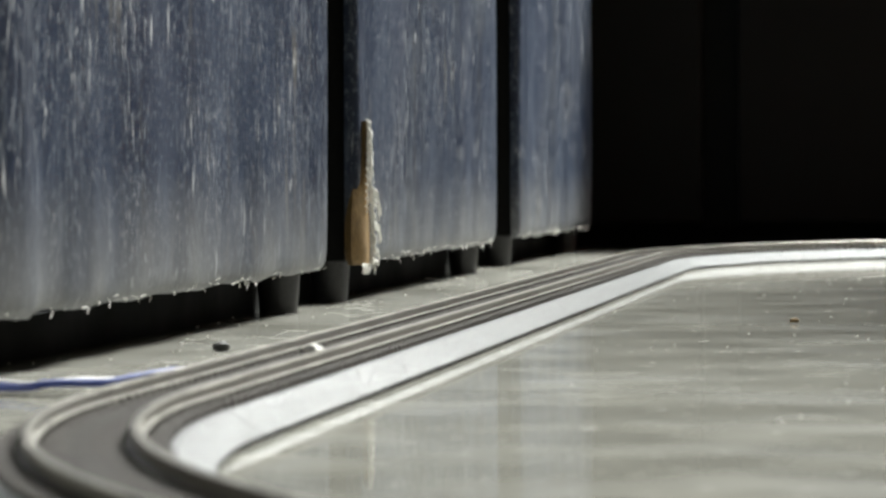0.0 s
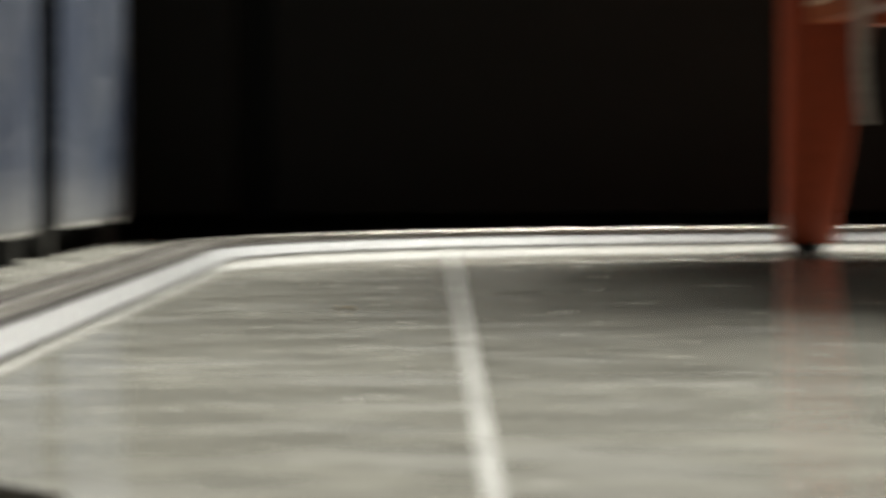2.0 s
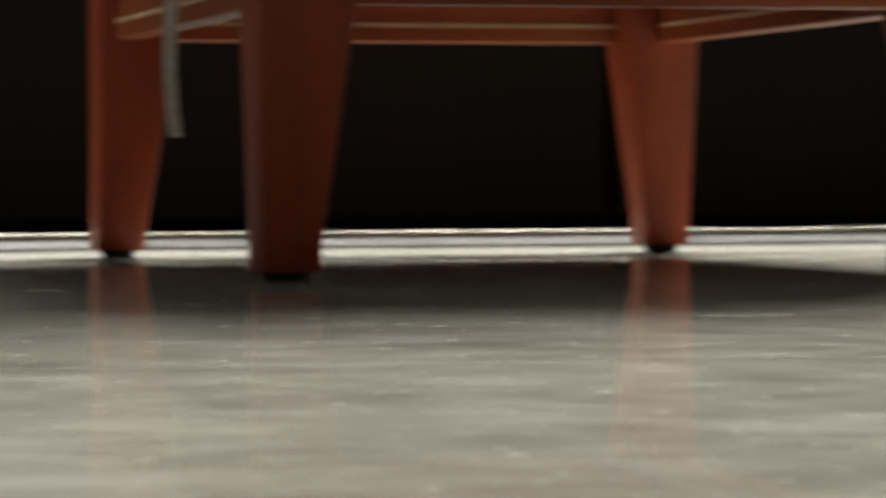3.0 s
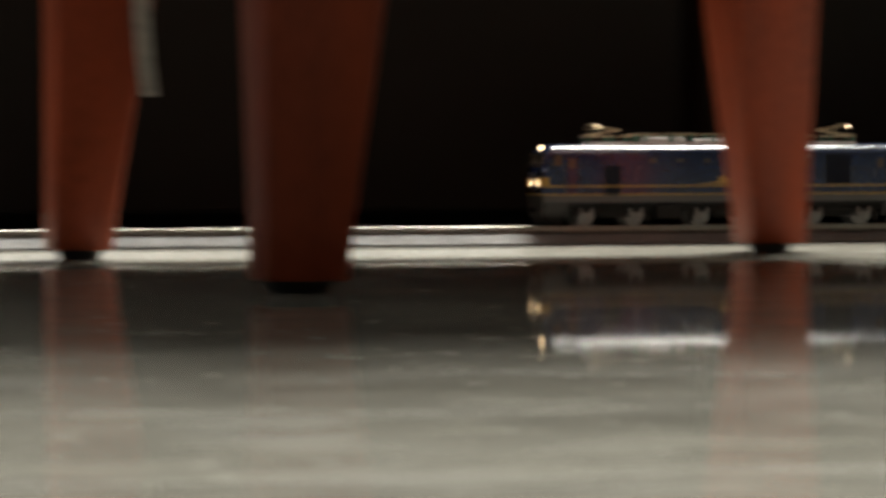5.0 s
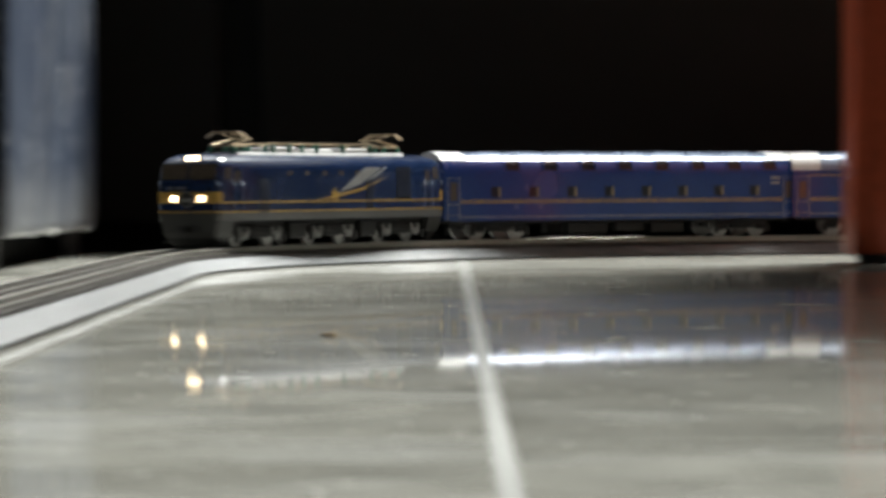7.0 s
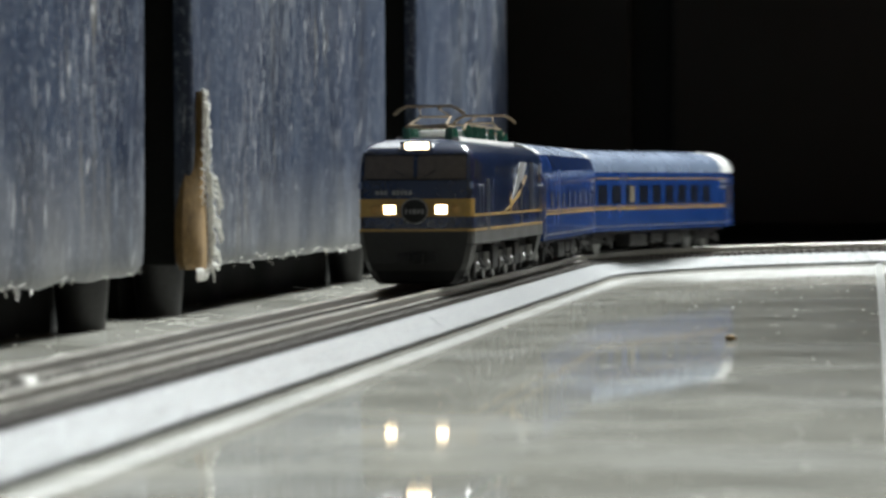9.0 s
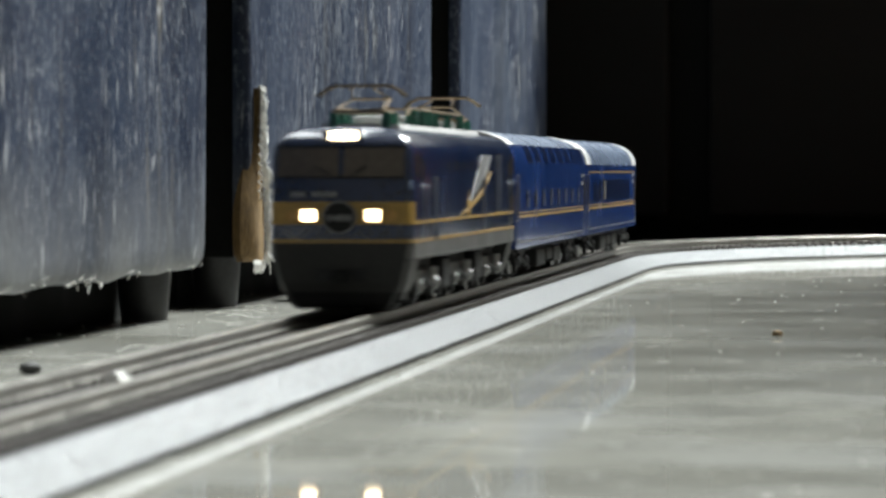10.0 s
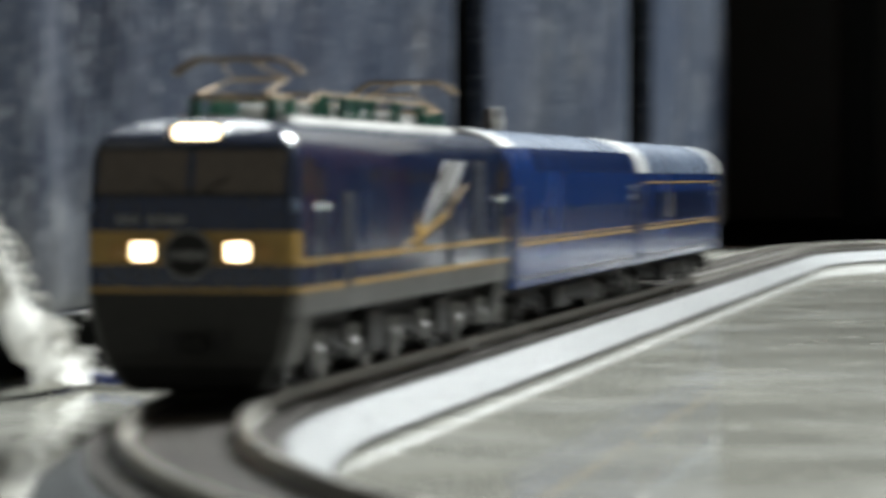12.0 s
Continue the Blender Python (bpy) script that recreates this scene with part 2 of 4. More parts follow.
def floor():
    base = tagged(part("floor", box(B(), -900, 2000, -2100, 2000, -40, -0.05), M_JOINT),
                  "grey mottled glossy tiled floor with pale joints", "floor", kind="structure")
    def tile(x0, x1, y0, y1):
        g, gx = 0.5, 0.95
        me_key = (round(x1 - x0), round(y1 - y0))
        if me_key not in tiles:
            bm = B()
            w, d = x1 - x0 - 2 * gx, y1 - y0 - 2 * g
            loft(bm, [[(sx * (w / 2 - i), sy * (d / 2 - i), z) for sx, sy in ((-1, -1), (1, -1), (1, 1), (-1, 1))] for i, z in ((0, -0.3), (0, -0.03), (0.04, 0))])
            ob = part("floor_tile", bm, M_FLOOR, base)
            tiles[me_key] = ob.data
        else:
            ob = new("floor_tile", tiles[me_key])
            ob.parent = base
        ob.location = ((x0 + x1) / 2 * K, (y0 + y1) / 2 * K, 0)
    tiles = {}
    base.matrix_basis = Matrix.Translation((STRIPE * K, 0.615, 0)) @ pose(0, 0, 0, 0, 0, 0.2) @ Matrix.Translation((-STRIPE * K, -0.615, 0))
    for i in range(-3, 6):
        y = ROW0 + ROW * i
        for j in range(-2, 1):
            w = 588
            tile(STRIPE + (j - 1) * w, STRIPE + j * w, y, y + ROW)
    for j in range(0, 4):
        for i in range(-4, 3):
            tile(STRIPE + j * 588, STRIPE + (j + 1) * 588, ROW0 + 588 * i, ROW0 + 588 * (i + 1))
    for j in range(-2, 1):
        for i in range(-4, -1):
            tile(STRIPE + (j - 1) * 588, STRIPE + j * 588, ROW0 + 588 * i, ROW0 + 588 * (i + 1))


# ---- track ----
R, Y0, YA = 233.8, 948.8, 329.0
RAIL_TOP = 5.9


def track_at(s):
    """Point and direction of the centre line at s, which grows from the near end to the far straight."""
    if s < YA:
        a = (YA - s) / R
        return Vector((R - R * math.cos(a), YA - R * math.sin(a), 0)), Vector((-math.sin(a), math.cos(a), 0))
    if s < Y0:
        return Vector((0, s, 0)), Vector((0, 1, 0))
    a = (s - Y0) / R
    if a < math.pi / 2:
        return Vector((R - R * math.cos(a), Y0 + R * math.sin(a), 0)), Vector((math.sin(a), math.cos(a), 0))
    return Vector((R + s - Y0 - R * math.pi / 2, Y0 + R, 0)), Vector((1, 0, 0))


def sweep(s0, s1, profile, step):
    n = max(1, int((s1 - s0) / step))
    rings = []
    for i in range(n + 1):
        p, d = track_at(s0 + (s1 - s0) * i / n)
        u = Vector((d.y, -d.x, 0))
        rings.append([p + u * a + Vector((0, 0, z)) for a, z in profile])
    return loft(B(), rings)


def track_piece(s0, s1, curve):
    e = empty("track_piece")
    tagged(e, ("curved" if curve else "straight") + " model railway track on a grey plastic roadbed", "model track", group="track pieces round the floor")
    step = 6 if curve else 400
    s0, s1 = s0 + 0.15, s1 - 0.15
    part("roadbed", sweep(s0, s1, [(-11.9, 0), (-11.9, 0.45), (-12.5, 0.6), (-12.4, 0.8), (-8.9, 3.3), (-8.5, 3.4), (8.5, 3.4), (8.9, 3.3), (12.4, 0.8), (12.5, 0.6), (11.9, 0.45), (11.9, 0)], step), M_BED, e)
    for side in (-1, 1):
        c = side * 4.95
        pr = [(c - 0.85, 4.1), (c - 0.85, 4.35), (c - 0.25, 4.6), (c - 0.25, 5.1), (c - 0.5, 5.3), (c - 0.5, 5.8), (c - 0.35, RAIL_TOP), (c + 0.35, RAIL_TOP),
              (c + 0.5, 5.8), (c + 0.5, 5.3), (c + 0.25, 5.1), (c + 0.25, 4.6), (c + 0.85, 4.35), (c + 0.85, 4.1)]
        part("rail", sweep(s0, s1, pr, step), M_RAIL, e)
    n = int((s1 - s0) / 3.7)
    for i in range(n):
        s = s0 + (s1 - s0) * (i + 0.5) / n
        p, d = track_at(s)
        if "tie" not in shared:
            bm = B()
            box(bm, -8.2, 8.2, -0.95, 0.95, 3.3, 4.15)
            for c in (-4.95, 4.95):
                for q in (-1.35, 0.85):
                    box(bm, c + q, c + q + 0.5, -0.5, 0.5, 4.15, 4.6)
            ob = part("sleeper", bm, M_TIE, e)
            shared["tie"] = ob.data
        else:
            ob = new("sleeper", shared["tie"])
            ob.parent = e
        ob.matrix_basis = Matrix.Translation(p * K) @ pose(0, 0, 0, 0, 0, -math.degrees(math.atan2(d.x, d.y)))


shared = {}


def tracks():
    track_piece(YA - R * radians(37), YA - R * radians(30), True)
    track_piece(YA - R * radians(30), YA, True)
    half = (YA + Y0) / 2
    track_piece(YA, half, False)
    track_piece(half, Y0, False)
    q = R * math.pi / 4
    track_piece(Y0, Y0 + q, True)
    track_piece(Y0 + q, Y0 + 2 * q, True)
    s = Y0 + 2 * q
    for i in range(5):
        track_piece(s + 248 * i, s + 248 * (i + 1), False)


# ---- seats ----
XS = -43.3
BACK = 3.5


def seat_block(y0, y1, torn=False, label="", torn_fold=False):
    e = empty("seat_block", pose(XS * K, y0 * K, 0))
    tagged(e, label, "sofa seat", group="row of seat blocks")
    w = y1 - y0
    rng = random.Random(int(y0))
    def ring2(z, inset):
        # many points along the front so that the skin can wave
        pts = []
        r = 2.4
        m = 44
        for k in range(7):
            a = radians(-90 + 15 * k)
            pts.append((-r + (r - inset) * math.cos(a), r + (r - inset) * math.sin(a), z))
        for k in range(1, m):
            y = r + (w - 2 * r) * k / m
            pts.append((-inset, y, z))
        for k in range(7):
            a = radians(15 * k)
            pts.append((-r + (r - inset) * math.cos(a), w - r + (r - inset) * math.sin(a), z))
        pts += [(-BACK, w - inset, z), (-BACK, inset, z)]
        out = []
        for x, y, zz in pts:
            if x > -BACK + 0.1:
                x += 0.9 * noise.noise(Vector((y * 0.035, zz * 0.006, y0 * 0.1))) + 0.5 * noise.noise(Vector((y * 0.11, zz * 0.012, 3 + y0 * 0.1)))
                if torn_fold:
                    x += 2.6 * max(0.0, min(1.0, 1.2 - y / 130)) * math.sin(y * 0.16 + zz * 0.022 + 1.2 * noise.noise(Vector((y * 0.03, zz * 0.02, 5))))
                if zz < 20:
                    zz += 0.8 * noise.noise(Vector((y * 0.06, 0, 9 + y0)))
            out.append((x, y, zz))
        return out
    rings = [ring2(9.0, 2.4), ring2(8.8, 1.6), ring2(9.3, 0.9), ring2(10.6, 0.3), ring2(13.0, 0.05)]
    rings += [ring2(z, 0.0) for z in (18, 24, 32, 42, 54, 68, 84, 102, 122, 146, 175, 210, 260, 320, 360)]
    rings += [ring2(374, 0.8), ring2(378, 2.3)]
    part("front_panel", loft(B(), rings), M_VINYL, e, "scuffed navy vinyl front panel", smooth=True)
    # sides coloured black, which puts the shade of the gaps into them
    part("body", box(B(), -500, -BACK + 0.6, 1.6, w - 1.6, 9.4, 376, 1.0), M_BLACK, e)
    # black slab added under the seat to stand in for the shade there
    bm = B()
    loft(bm, [[(x, y, z) for x, y in ((-14, 0), (-14, w), (-480, w), (-480, 0))] for z in (0.0, 9.6)])
    part("underseat_shade", bm, M_BLACK, e)
    for fx in (-9, -470):
        for fy in (11, w - 9):
            bm = B()
            rod(bm, (fx, fy, 0), (fx, fy, 9.5), 4.0, 4.8, 24)
            part("foot", bm, M_FOOT, e, smooth=True)
    # pale threads along the lower hem
    bm = B()
    for k in range(50):
        y = rng.uniform(3, w - 3)
        p0 = Vector((-0.4, y, rng.uniform(8.8, 10.2)))
        p1 = p0 + Vector((rng.uniform(-0.4, 1.0), rng.uniform(-3.0, 3.0), rng.uniform(-1.6, 0.6)))
        tube(bm, [p0, (p0 + p1) / 2 + Vector((0.3, 0, 0.2)), p1], rng.choice((0.06, 0.08, 0.13)), 4)
    tagged(part("hem_threads", bm, M_FRAY, e), kind="stuff")
    if torn:
        # torn corner: bare board with frayed cloth edge
        bm = B()
        prof = [(8.6, 0.4, 8.2), (10, -1.6, 9.0), (13, -2.6, 9.4), (18, -2.2, 9.0), (23, -1.2, 7.8), (27, 0.2, 6.2), (31, 1.6, 5.0), (35, 2.6, 4.6), (38, 3.2, 4.3), (41, 3.7, 4.0)]
        zs = [p[0] for p in prof]

        def edge(z):
            return float(np.interp(z, zs, [p[2] for p in prof]))
        rows = []
        for z, ya, yb in prof:
            wob = 0.35 * math.sin(z * 1.7)
            rows.append([(-3.4, ya + 2.0, z), (-1.6, ya + wob, z), (0.4, ya + 1.8, z), (1.0, (ya + yb) / 2, z), (0.8, yb - 0.6, z), (-1.0, yb, z)])
        loft(bm, rows)
        part("bare_board", bm, M_TORN, e, "bare brown board behind torn cloth", smooth=True)
        # pale glue threads on the board
        bm = B()
        for k in range(9):
            z, y = 22 + 1.7 * k, 1.6 + 0.22 * k
            tube(bm, [(1.0, y, z), (1.5, y + 0.9, z - 0.7), (1.1, y + 1.5, z - 1.6)], 0.16, 5)
        part("glue_thread", bm, M_FRAY, e)
        bm = B()
        for k in range(260):
            z = rng.uniform(8.5, 41)
            ln, a = rng.uniform(0.8, 3.4), rng.uniform(-1.3, 0.9)
            p0 = Vector((1.0, edge(z) - 0.3, z))
            p1 = p0 + Vector((rng.uniform(0.2, 1.2), ln * math.cos(a) * 0.7, ln * math.sin(a)))
            tube(bm, [p0, (p0 + p1) / 2 + Vector((0.4, 0, 0.15)), p1], 0.11, 5)
        # long tufts that hang off the edge
        for z0, ln, dz in ((26, 8.5, -5.0), (25.4, 9.5, -5.4), (24.6, 9.0, -4.6), (24, 7.5, -4.4), (26.5, 7.0, -4.0), (23.4, 6.5, -4.2), (18.6, 8.0, -4.6), (18, 7.2, -4.8),
                           (17.4, 5.0, -4.0), (12.5, 4.0, -2.8), (9.5, 3.4, -1.6), (9, 2.6, -0.6)):
            for q in range(3):
                p0 = Vector((1.1, edge(z0) + rng.uniform(-0.3, 0.3), z0 + rng.uniform(-0.5, 0.5)))
                tube(bm, [p0, p0 + Vector((1.2, ln * 0.45, dz * 0.35)), p0 + Vector((1.0, ln * rng.uniform(0.8, 1.05), dz * rng.uniform(0.8, 1.1)))], 0.2, 5)
        # rolled cloth edge
        z = 8.8
        while z < 40:
            z2 = z + rng.uniform(1.2, 2.2)
            tube(bm, [(0.9, edge(z), z), (1.5, (edge(z) + edge(z2)) / 2 + rng.uniform(-0.4, 0.5), (z + z2) / 2), (0.9, edge(z2), z2)], rng.uniform(0.2, 0.42), 6)
            z = z2
        for k in range(30):
            y = rng.uniform(-3, 8)
            tube(bm, [(0.8, y, 8.9), (1.2, y + rng.uniform(-0.6, 0.6), 8.0), (1.0, y + rng.uniform(-1.2, 1.2), rng.uniform(6.4, 7.8))], 0.12, 5)
        part("frayed_edge", bm, M_FRAY, e, "frayed white cloth threads")
    if torn_fold:
        # torn pale lining hanging out at the end of the panel
        bm = B()
        rows = []
        for k in range(19):
            u = k / 18
            y, z = 18 + 42 * u, 20 * (1 - u) ** 1.5 + 3.5
            wd = (3.0 + 5.0 * math.sin(u * 2.6)) * (0.8 + 0.4 * rng.random())
            rows.append([(1.6, y, z), (3.4 + rng.uniform(-0.5, 0.5), y - wd * 0.4, z - wd * 0.55), (2.2, y - wd * 0.8, z - wd * 0.9), (1.2, y - wd * 0.4, z - wd * 0.5)])
        rows = [[(x, y, max(0.6, z)) for x, y, z in r] for r in rows]
        loft(bm, rows)
        ln = part("torn_lining", bm, M_FRAY, e, "torn pale lining cloth", smooth=True)
        bm = B()
        for k in range(70):
            u = rng.random()
            p0 = Vector((2.2, 18 + 42 * u, 20 * (1 - u) ** 1.5 + 3.5))
            p1 = p0 + Vector((rng.uniform(0.3, 2.5), rng.uniform(-5, 4), rng.uniform(-4.5, 0.5)))
            p1.z = max(0.4, p1.z)
            tube(bm, [p0, (p0 + p1) / 2 + Vector((0.8, 0, 0.5)), p1], 0.13, 5)
        part("frayed_edge", bm, M_FRAY, ln)
    return e


def seats():
    seat_block(345, 671, False, "scuffed navy vinyl seat block on short black feet", True)
    seat_block(711, 947, True, "scuffed navy vinyl seat block with a torn corner")
    seat_block(1005.5, 1217, False, "scuffed navy vinyl seat block beside the black cabinet")


def cabinet():
    e = empty("black_cabinet", pose(0, 1.245, 0))
    tagged(e, "dull black cabinet standing against the wall", "cabinet")
    part("body", box(B(), -640, 1040, 14, 420, 8, 170), M_BLACK, e)
    part("plinth", box(B(), -640, 1040, 30, 400, 0, 8.5), M_BLACK, e)
    for x0, x1 in ((-640, -420), (-412, -4), (10, 420), (428, 860), (868, 1040)):
        part("door_panel", box(B(), x0, x1, 0, 14.2, 10, 172, 1.5), M_BLACK, e)


# ---- stool ----
def stool():
    e = empty("stool", Matrix.Translation((0.3039, 0.9332, 0)) @ pose(0, 0, 0, 0, 0, 3.2))
    tagged(e, "red-brown wooden stool on tapered legs, with an unseen shading block added on top", "stool")
    hx, hy = 99.0, 132.8
    for sx in (-1, 1):
        for sy in (-1, 1):
            bm = B()
            rings = []
            for z, wd in ((2.5, 15.6), (3.4, 16.8), (14, 17.8), (46, 22.8), (72, 26.6), (106, 31)):
                # outer faces stay upright, inner faces taper
                ox, oy = sx * (hx + 8.5), sy * (hy + 8.5)
                if z < 3:
                    ox, oy = ox - sx * 0.6, oy - sy * 0.6
                ix, iy = ox - sx * wd, oy - sy * wd
                xs, ys = sorted((ox, ix)), sorted((oy, iy))
                c = 2.0
                rings.append([(xs[0] + c, ys[0], z), (xs[1] - c, ys[0], z), (xs[1] - 0.5, ys[0] + 0.5, z), (xs[1], ys[0] + c, z), (xs[1], ys[1] - c, z), (xs[1] - 0.5, ys[1] - 0.5, z),
                              (xs[1] - c, ys[1], z), (xs[0] + c, ys[1], z), (xs[0] + 0.5, ys[1] - 0.5, z), (xs[0], ys[1] - c, z), (xs[0], ys[0] + c, z), (xs[0] + 0.5, ys[0] + 0.5, z)])
            loft(bm, rings)
            leg = part("leg", bm, M_WOOD, e, smooth=True)
            bm = B()
            rod(bm, (sx * hx, sy * hy, 0), (sx * hx, sy * hy, 2.7), 5.2, 6.8, 24)
            part("glide", bm, M_RUBBER, leg, "black plastic glide")
    for sy in (-1, 1):
        y = sy * (hy - 2)
        a = part("apron", box(B(), -hx + 10, hx - 10, y - 5, y + 5, 74.5, 106, 0.8), M_WOOD_H, e)
        part("pale_line", box(B(), -hx + 11, hx - 11, y - 5.5, y + 5.5, 79.9, 81.3, 0.2), M_LINE, a, "pale inlaid line")
    for sx in (-1, 1):
        x = sx * (hx - 2)
        a = part("apron", box(B(), x - 5, x + 5, -hy + 10, hy - 10, 74.5, 106, 0.8), M_WOOD_H, e)
        part("pale_line", box(B(), x - 5.5, x + 5.5, -hy + 11, hy - 11, 79.9, 81.3, 0.2), M_LINE, a, "pale inlaid line")
    # unseen block above the aprons, made tall to throw shade on the floor
    part("seat", box(B(), -hx - 16, hx + 16, -hy - 16, hy + 16, 106, 340, 4), M_WOOD_H, e)


def tape():
    bm = B()
    rings = []
    for k in range(13):
        z = 112 - (112 - 39.6) * k / 12
        dx = -3.4 * ((z - 39.6) / 72) + 1.1 * math.sin(k * 0.5) + 0.3
        rings.append([(dx - 1.9, -0.25, z), (dx + 1.9, -0.25, z), (dx + 1.9, 0.25, z), (dx - 1.9, 0.25, z)])
    loft(bm, rings)
    ob = part("hanging_tape", bm, M_TAPE, smooth=True)
    ob.location = (0.1941, 0.8775, 0)
    tagged(ob, "off-white cloth tape hanging from the stool", "tape")


# ---- train ----
M_NAVY = mat("navy_loco_paint", (0.005, 0.014, 0.044), 0.22, var=0.15, scale=60, fine=900, bump=0.02, coat=0.5)
M_BLUE = mat("blue_coach_paint", (0.006, 0.030, 0.135), 0.24, var=0.15, scale=60, fine=900, bump=0.02, coat=0.5)
M_GOLD = mat("gold_band", (0.29, 0.175, 0.035), 0.35, var=0.2, scale=90, fine=900, bump=0.02)
M_SKIRT = mat("grey_skirt", (0.020, 0.020, 0.0185), 0.5, spec=0.3, var=0.2, scale=80, fine=900, bump=0.05)
M_BAND = mat("pale_grey_band", (0.050, 0.050, 0.048), 0.4, var=0.15, scale=80, bump=0.02)
M_GLASS = mat("dark_cab_glass", (0.060, 0.047, 0.036), 0.10, var=0.2, scale=60, bump=0.0, coat=0.4)
M_PANE = mat("dark_coach_pane", (0.010, 0.012, 0.018), 0.12, var=0.2, scale=60, bump=0.0, spec=0.4)
M_ROOF = mat("silver_roof", (0.13, 0.165, 0.235), 0.26, var=0.15, scale=70, fine=800, bump=0.03, metal=0.25)
M_DECK = mat("grey_roof_box", (0.48, 0.48, 0.47), 0.45, var=0.15, scale=90, bump=0.03)
M_GREEN = mat("green_insulator", (0.02, 0.11, 0.075), 0.3, scale=200, bump=0.0)
M_BRASS = mat("brown_metal", (0.30, 0.23, 0.15), 0.35, metal=0.8, scale=150, bump=0.0)
M_STEEL = mat("dull_steel", (0.20, 0.20, 0.195), 0.38, metal=0.7, scale=200, bump=0.05)
M_GEAR = mat("dark_running_gear", (0.010, 0.0098, 0.0095), 0.6, spec=0.2, scale=200, bump=0.1)
M_WHITE = mat("white_print", (0.16, 0.16, 0.158), 0.4, scale=200, bump=0.0)
M_CURTAIN = mat("cream_window_curtain", (0.12, 0.10, 0.065), 0.5, scale=200, bump=0.0)
M_LOUVRE = mat("dark_louvre", (0.004, 0.008, 0.022), 0.6, scale=200, bump=0.0, spec=0.08)
M_LAMP = mat("lit_lamp", (1.0, 0.85, 0.6), 0.3, scale=200, bump=0.0, emit=((1.0, 0.76, 0.46), 10.0))
M_MARKER = mat("amber_marker", (0.35, 0.20, 0.06), 0.25, scale=200, bump=0.0)

HL = 64.0  # half the locomotive's length


def outline(h, off=0.0):
    """Plan outline of the locomotive body at height h, both cabs raked above the waist."""
    rake = max(0.0, h - 18.6) * 0.28 + max(0.0, h - 23.6) * 1.3
    inset = float(np.interp(h, [0, 22.0, 23.4, 24.7, 25.5, 25.8], [0, 0, 0.3, 1.3, 3.2, 5.2]))
    yf, w = HL - rake + off, 9.5 - inset + off
    half = [(w - 1.0, yf), (w - 0.35, yf - 0.6), (w, yf - 2.2)]
    ring = half + [(x, -y) for x, y in reversed(half)]
    return ring + [(-x, y) for x, y in reversed(ring)]


def belt(h0, h1, off):
    rings = [[(x, y, h) for x, y in outline(h, o)] for h, o in ((h0, 0.0), (h0, off), (h1, off), (h1, 0.0))]
    return loft(B(), rings, caps=False)


def side_plate(bm, pts, sx, x=9.5, t=0.07):
    """A thin plate in the (y, h) plane on side sx."""
    loft(bm, [[(sx * (x - 0.05), y, h) for y, h in pts], [(sx * (x + t), y, h) for y, h in pts]])
    return bm


def front_plate(bm, x0, x1, h0, h1, y, t=0.1, bevel=0.0):
    return box(bm, x0, x1, y - 0.1, y + t, h0, h1, bevel)


def wheelset(e, y, r=3.5):
    bm = B()
    for sx in (-1, 1):
        rod(bm, (sx * 4.2, y, r), (sx * 5.3, y, r), r, r, 24)
        rod(bm, (sx * 5.3, y, r), (sx * 5.5, y, r), r * 0.55, r * 0.4, 16)
    rod(bm, (-4.5, y, r), (4.5, y, r), 0.7, 0.7, 8)
    part("wheelset", bm, M_STEEL, e, smooth=True)


def bogie(parent, y, half, axles, heavy=True):
    bm = B()
    for sx in (-1, 1):
        x = sx * 7.3
        box(bm, x - 0.6, x + 0.6, y - half, y + half, 3.6, 5.2, 0.25)
        box(bm, x - 0.7, x + 0.7, y - half * 0.35, y + half * 0.35, 2.6, 5.6, 0.25)
    box(bm, -6.8, 6.8, y - 2.2, y + 2.2, 3.4, 5.8)
    fr = part("bogie", bm, M_GEAR, parent)
    for a in axles:
        bm = B()
        for sx in (-1, 1):
            x = sx * 8.0
            box(bm, x - 0.55, x + 0.55, y + a - 1.5, y + a + 1.5, 2.3, 4.3, 0.3)
            rod(bm, (sx * 8.5, y + a, 3.3), (sx * 8.85, y + a, 3.3), 0.8, 0.65, 12)
            if heavy:
                for d in (-1.9, 1.9):
                    rod(bm, (sx * 8.0, y + a + d, 3.0), (sx * 8.0, y + a + d, 5.6), 0.5, 0.5, 8)
        part("axle_box", bm, M_STEEL if heavy else M_GEAR, fr)
        wheelset(fr, y + a)
    bm = B()
    for sx in (-1, 1):
        rod(bm, (sx * 8.3, y - half * 0.5, 3.0), (sx * 8.3, y + half * 0.5, 4.6), 0.3, 0.3, 8)
        box(bm, sx * 8.1 - 0.4, sx * 8.1 + 0.4, y - half - 0.7, y - half + 0.7, 1.4, 4.0)
        box(bm, sx * 8.1 - 0.4, sx * 8.1 + 0.4, y + half - 0.7, y + half + 0.7, 1.4, 4.0)
    part("brake_rigging", bm, M_GEAR, fr)


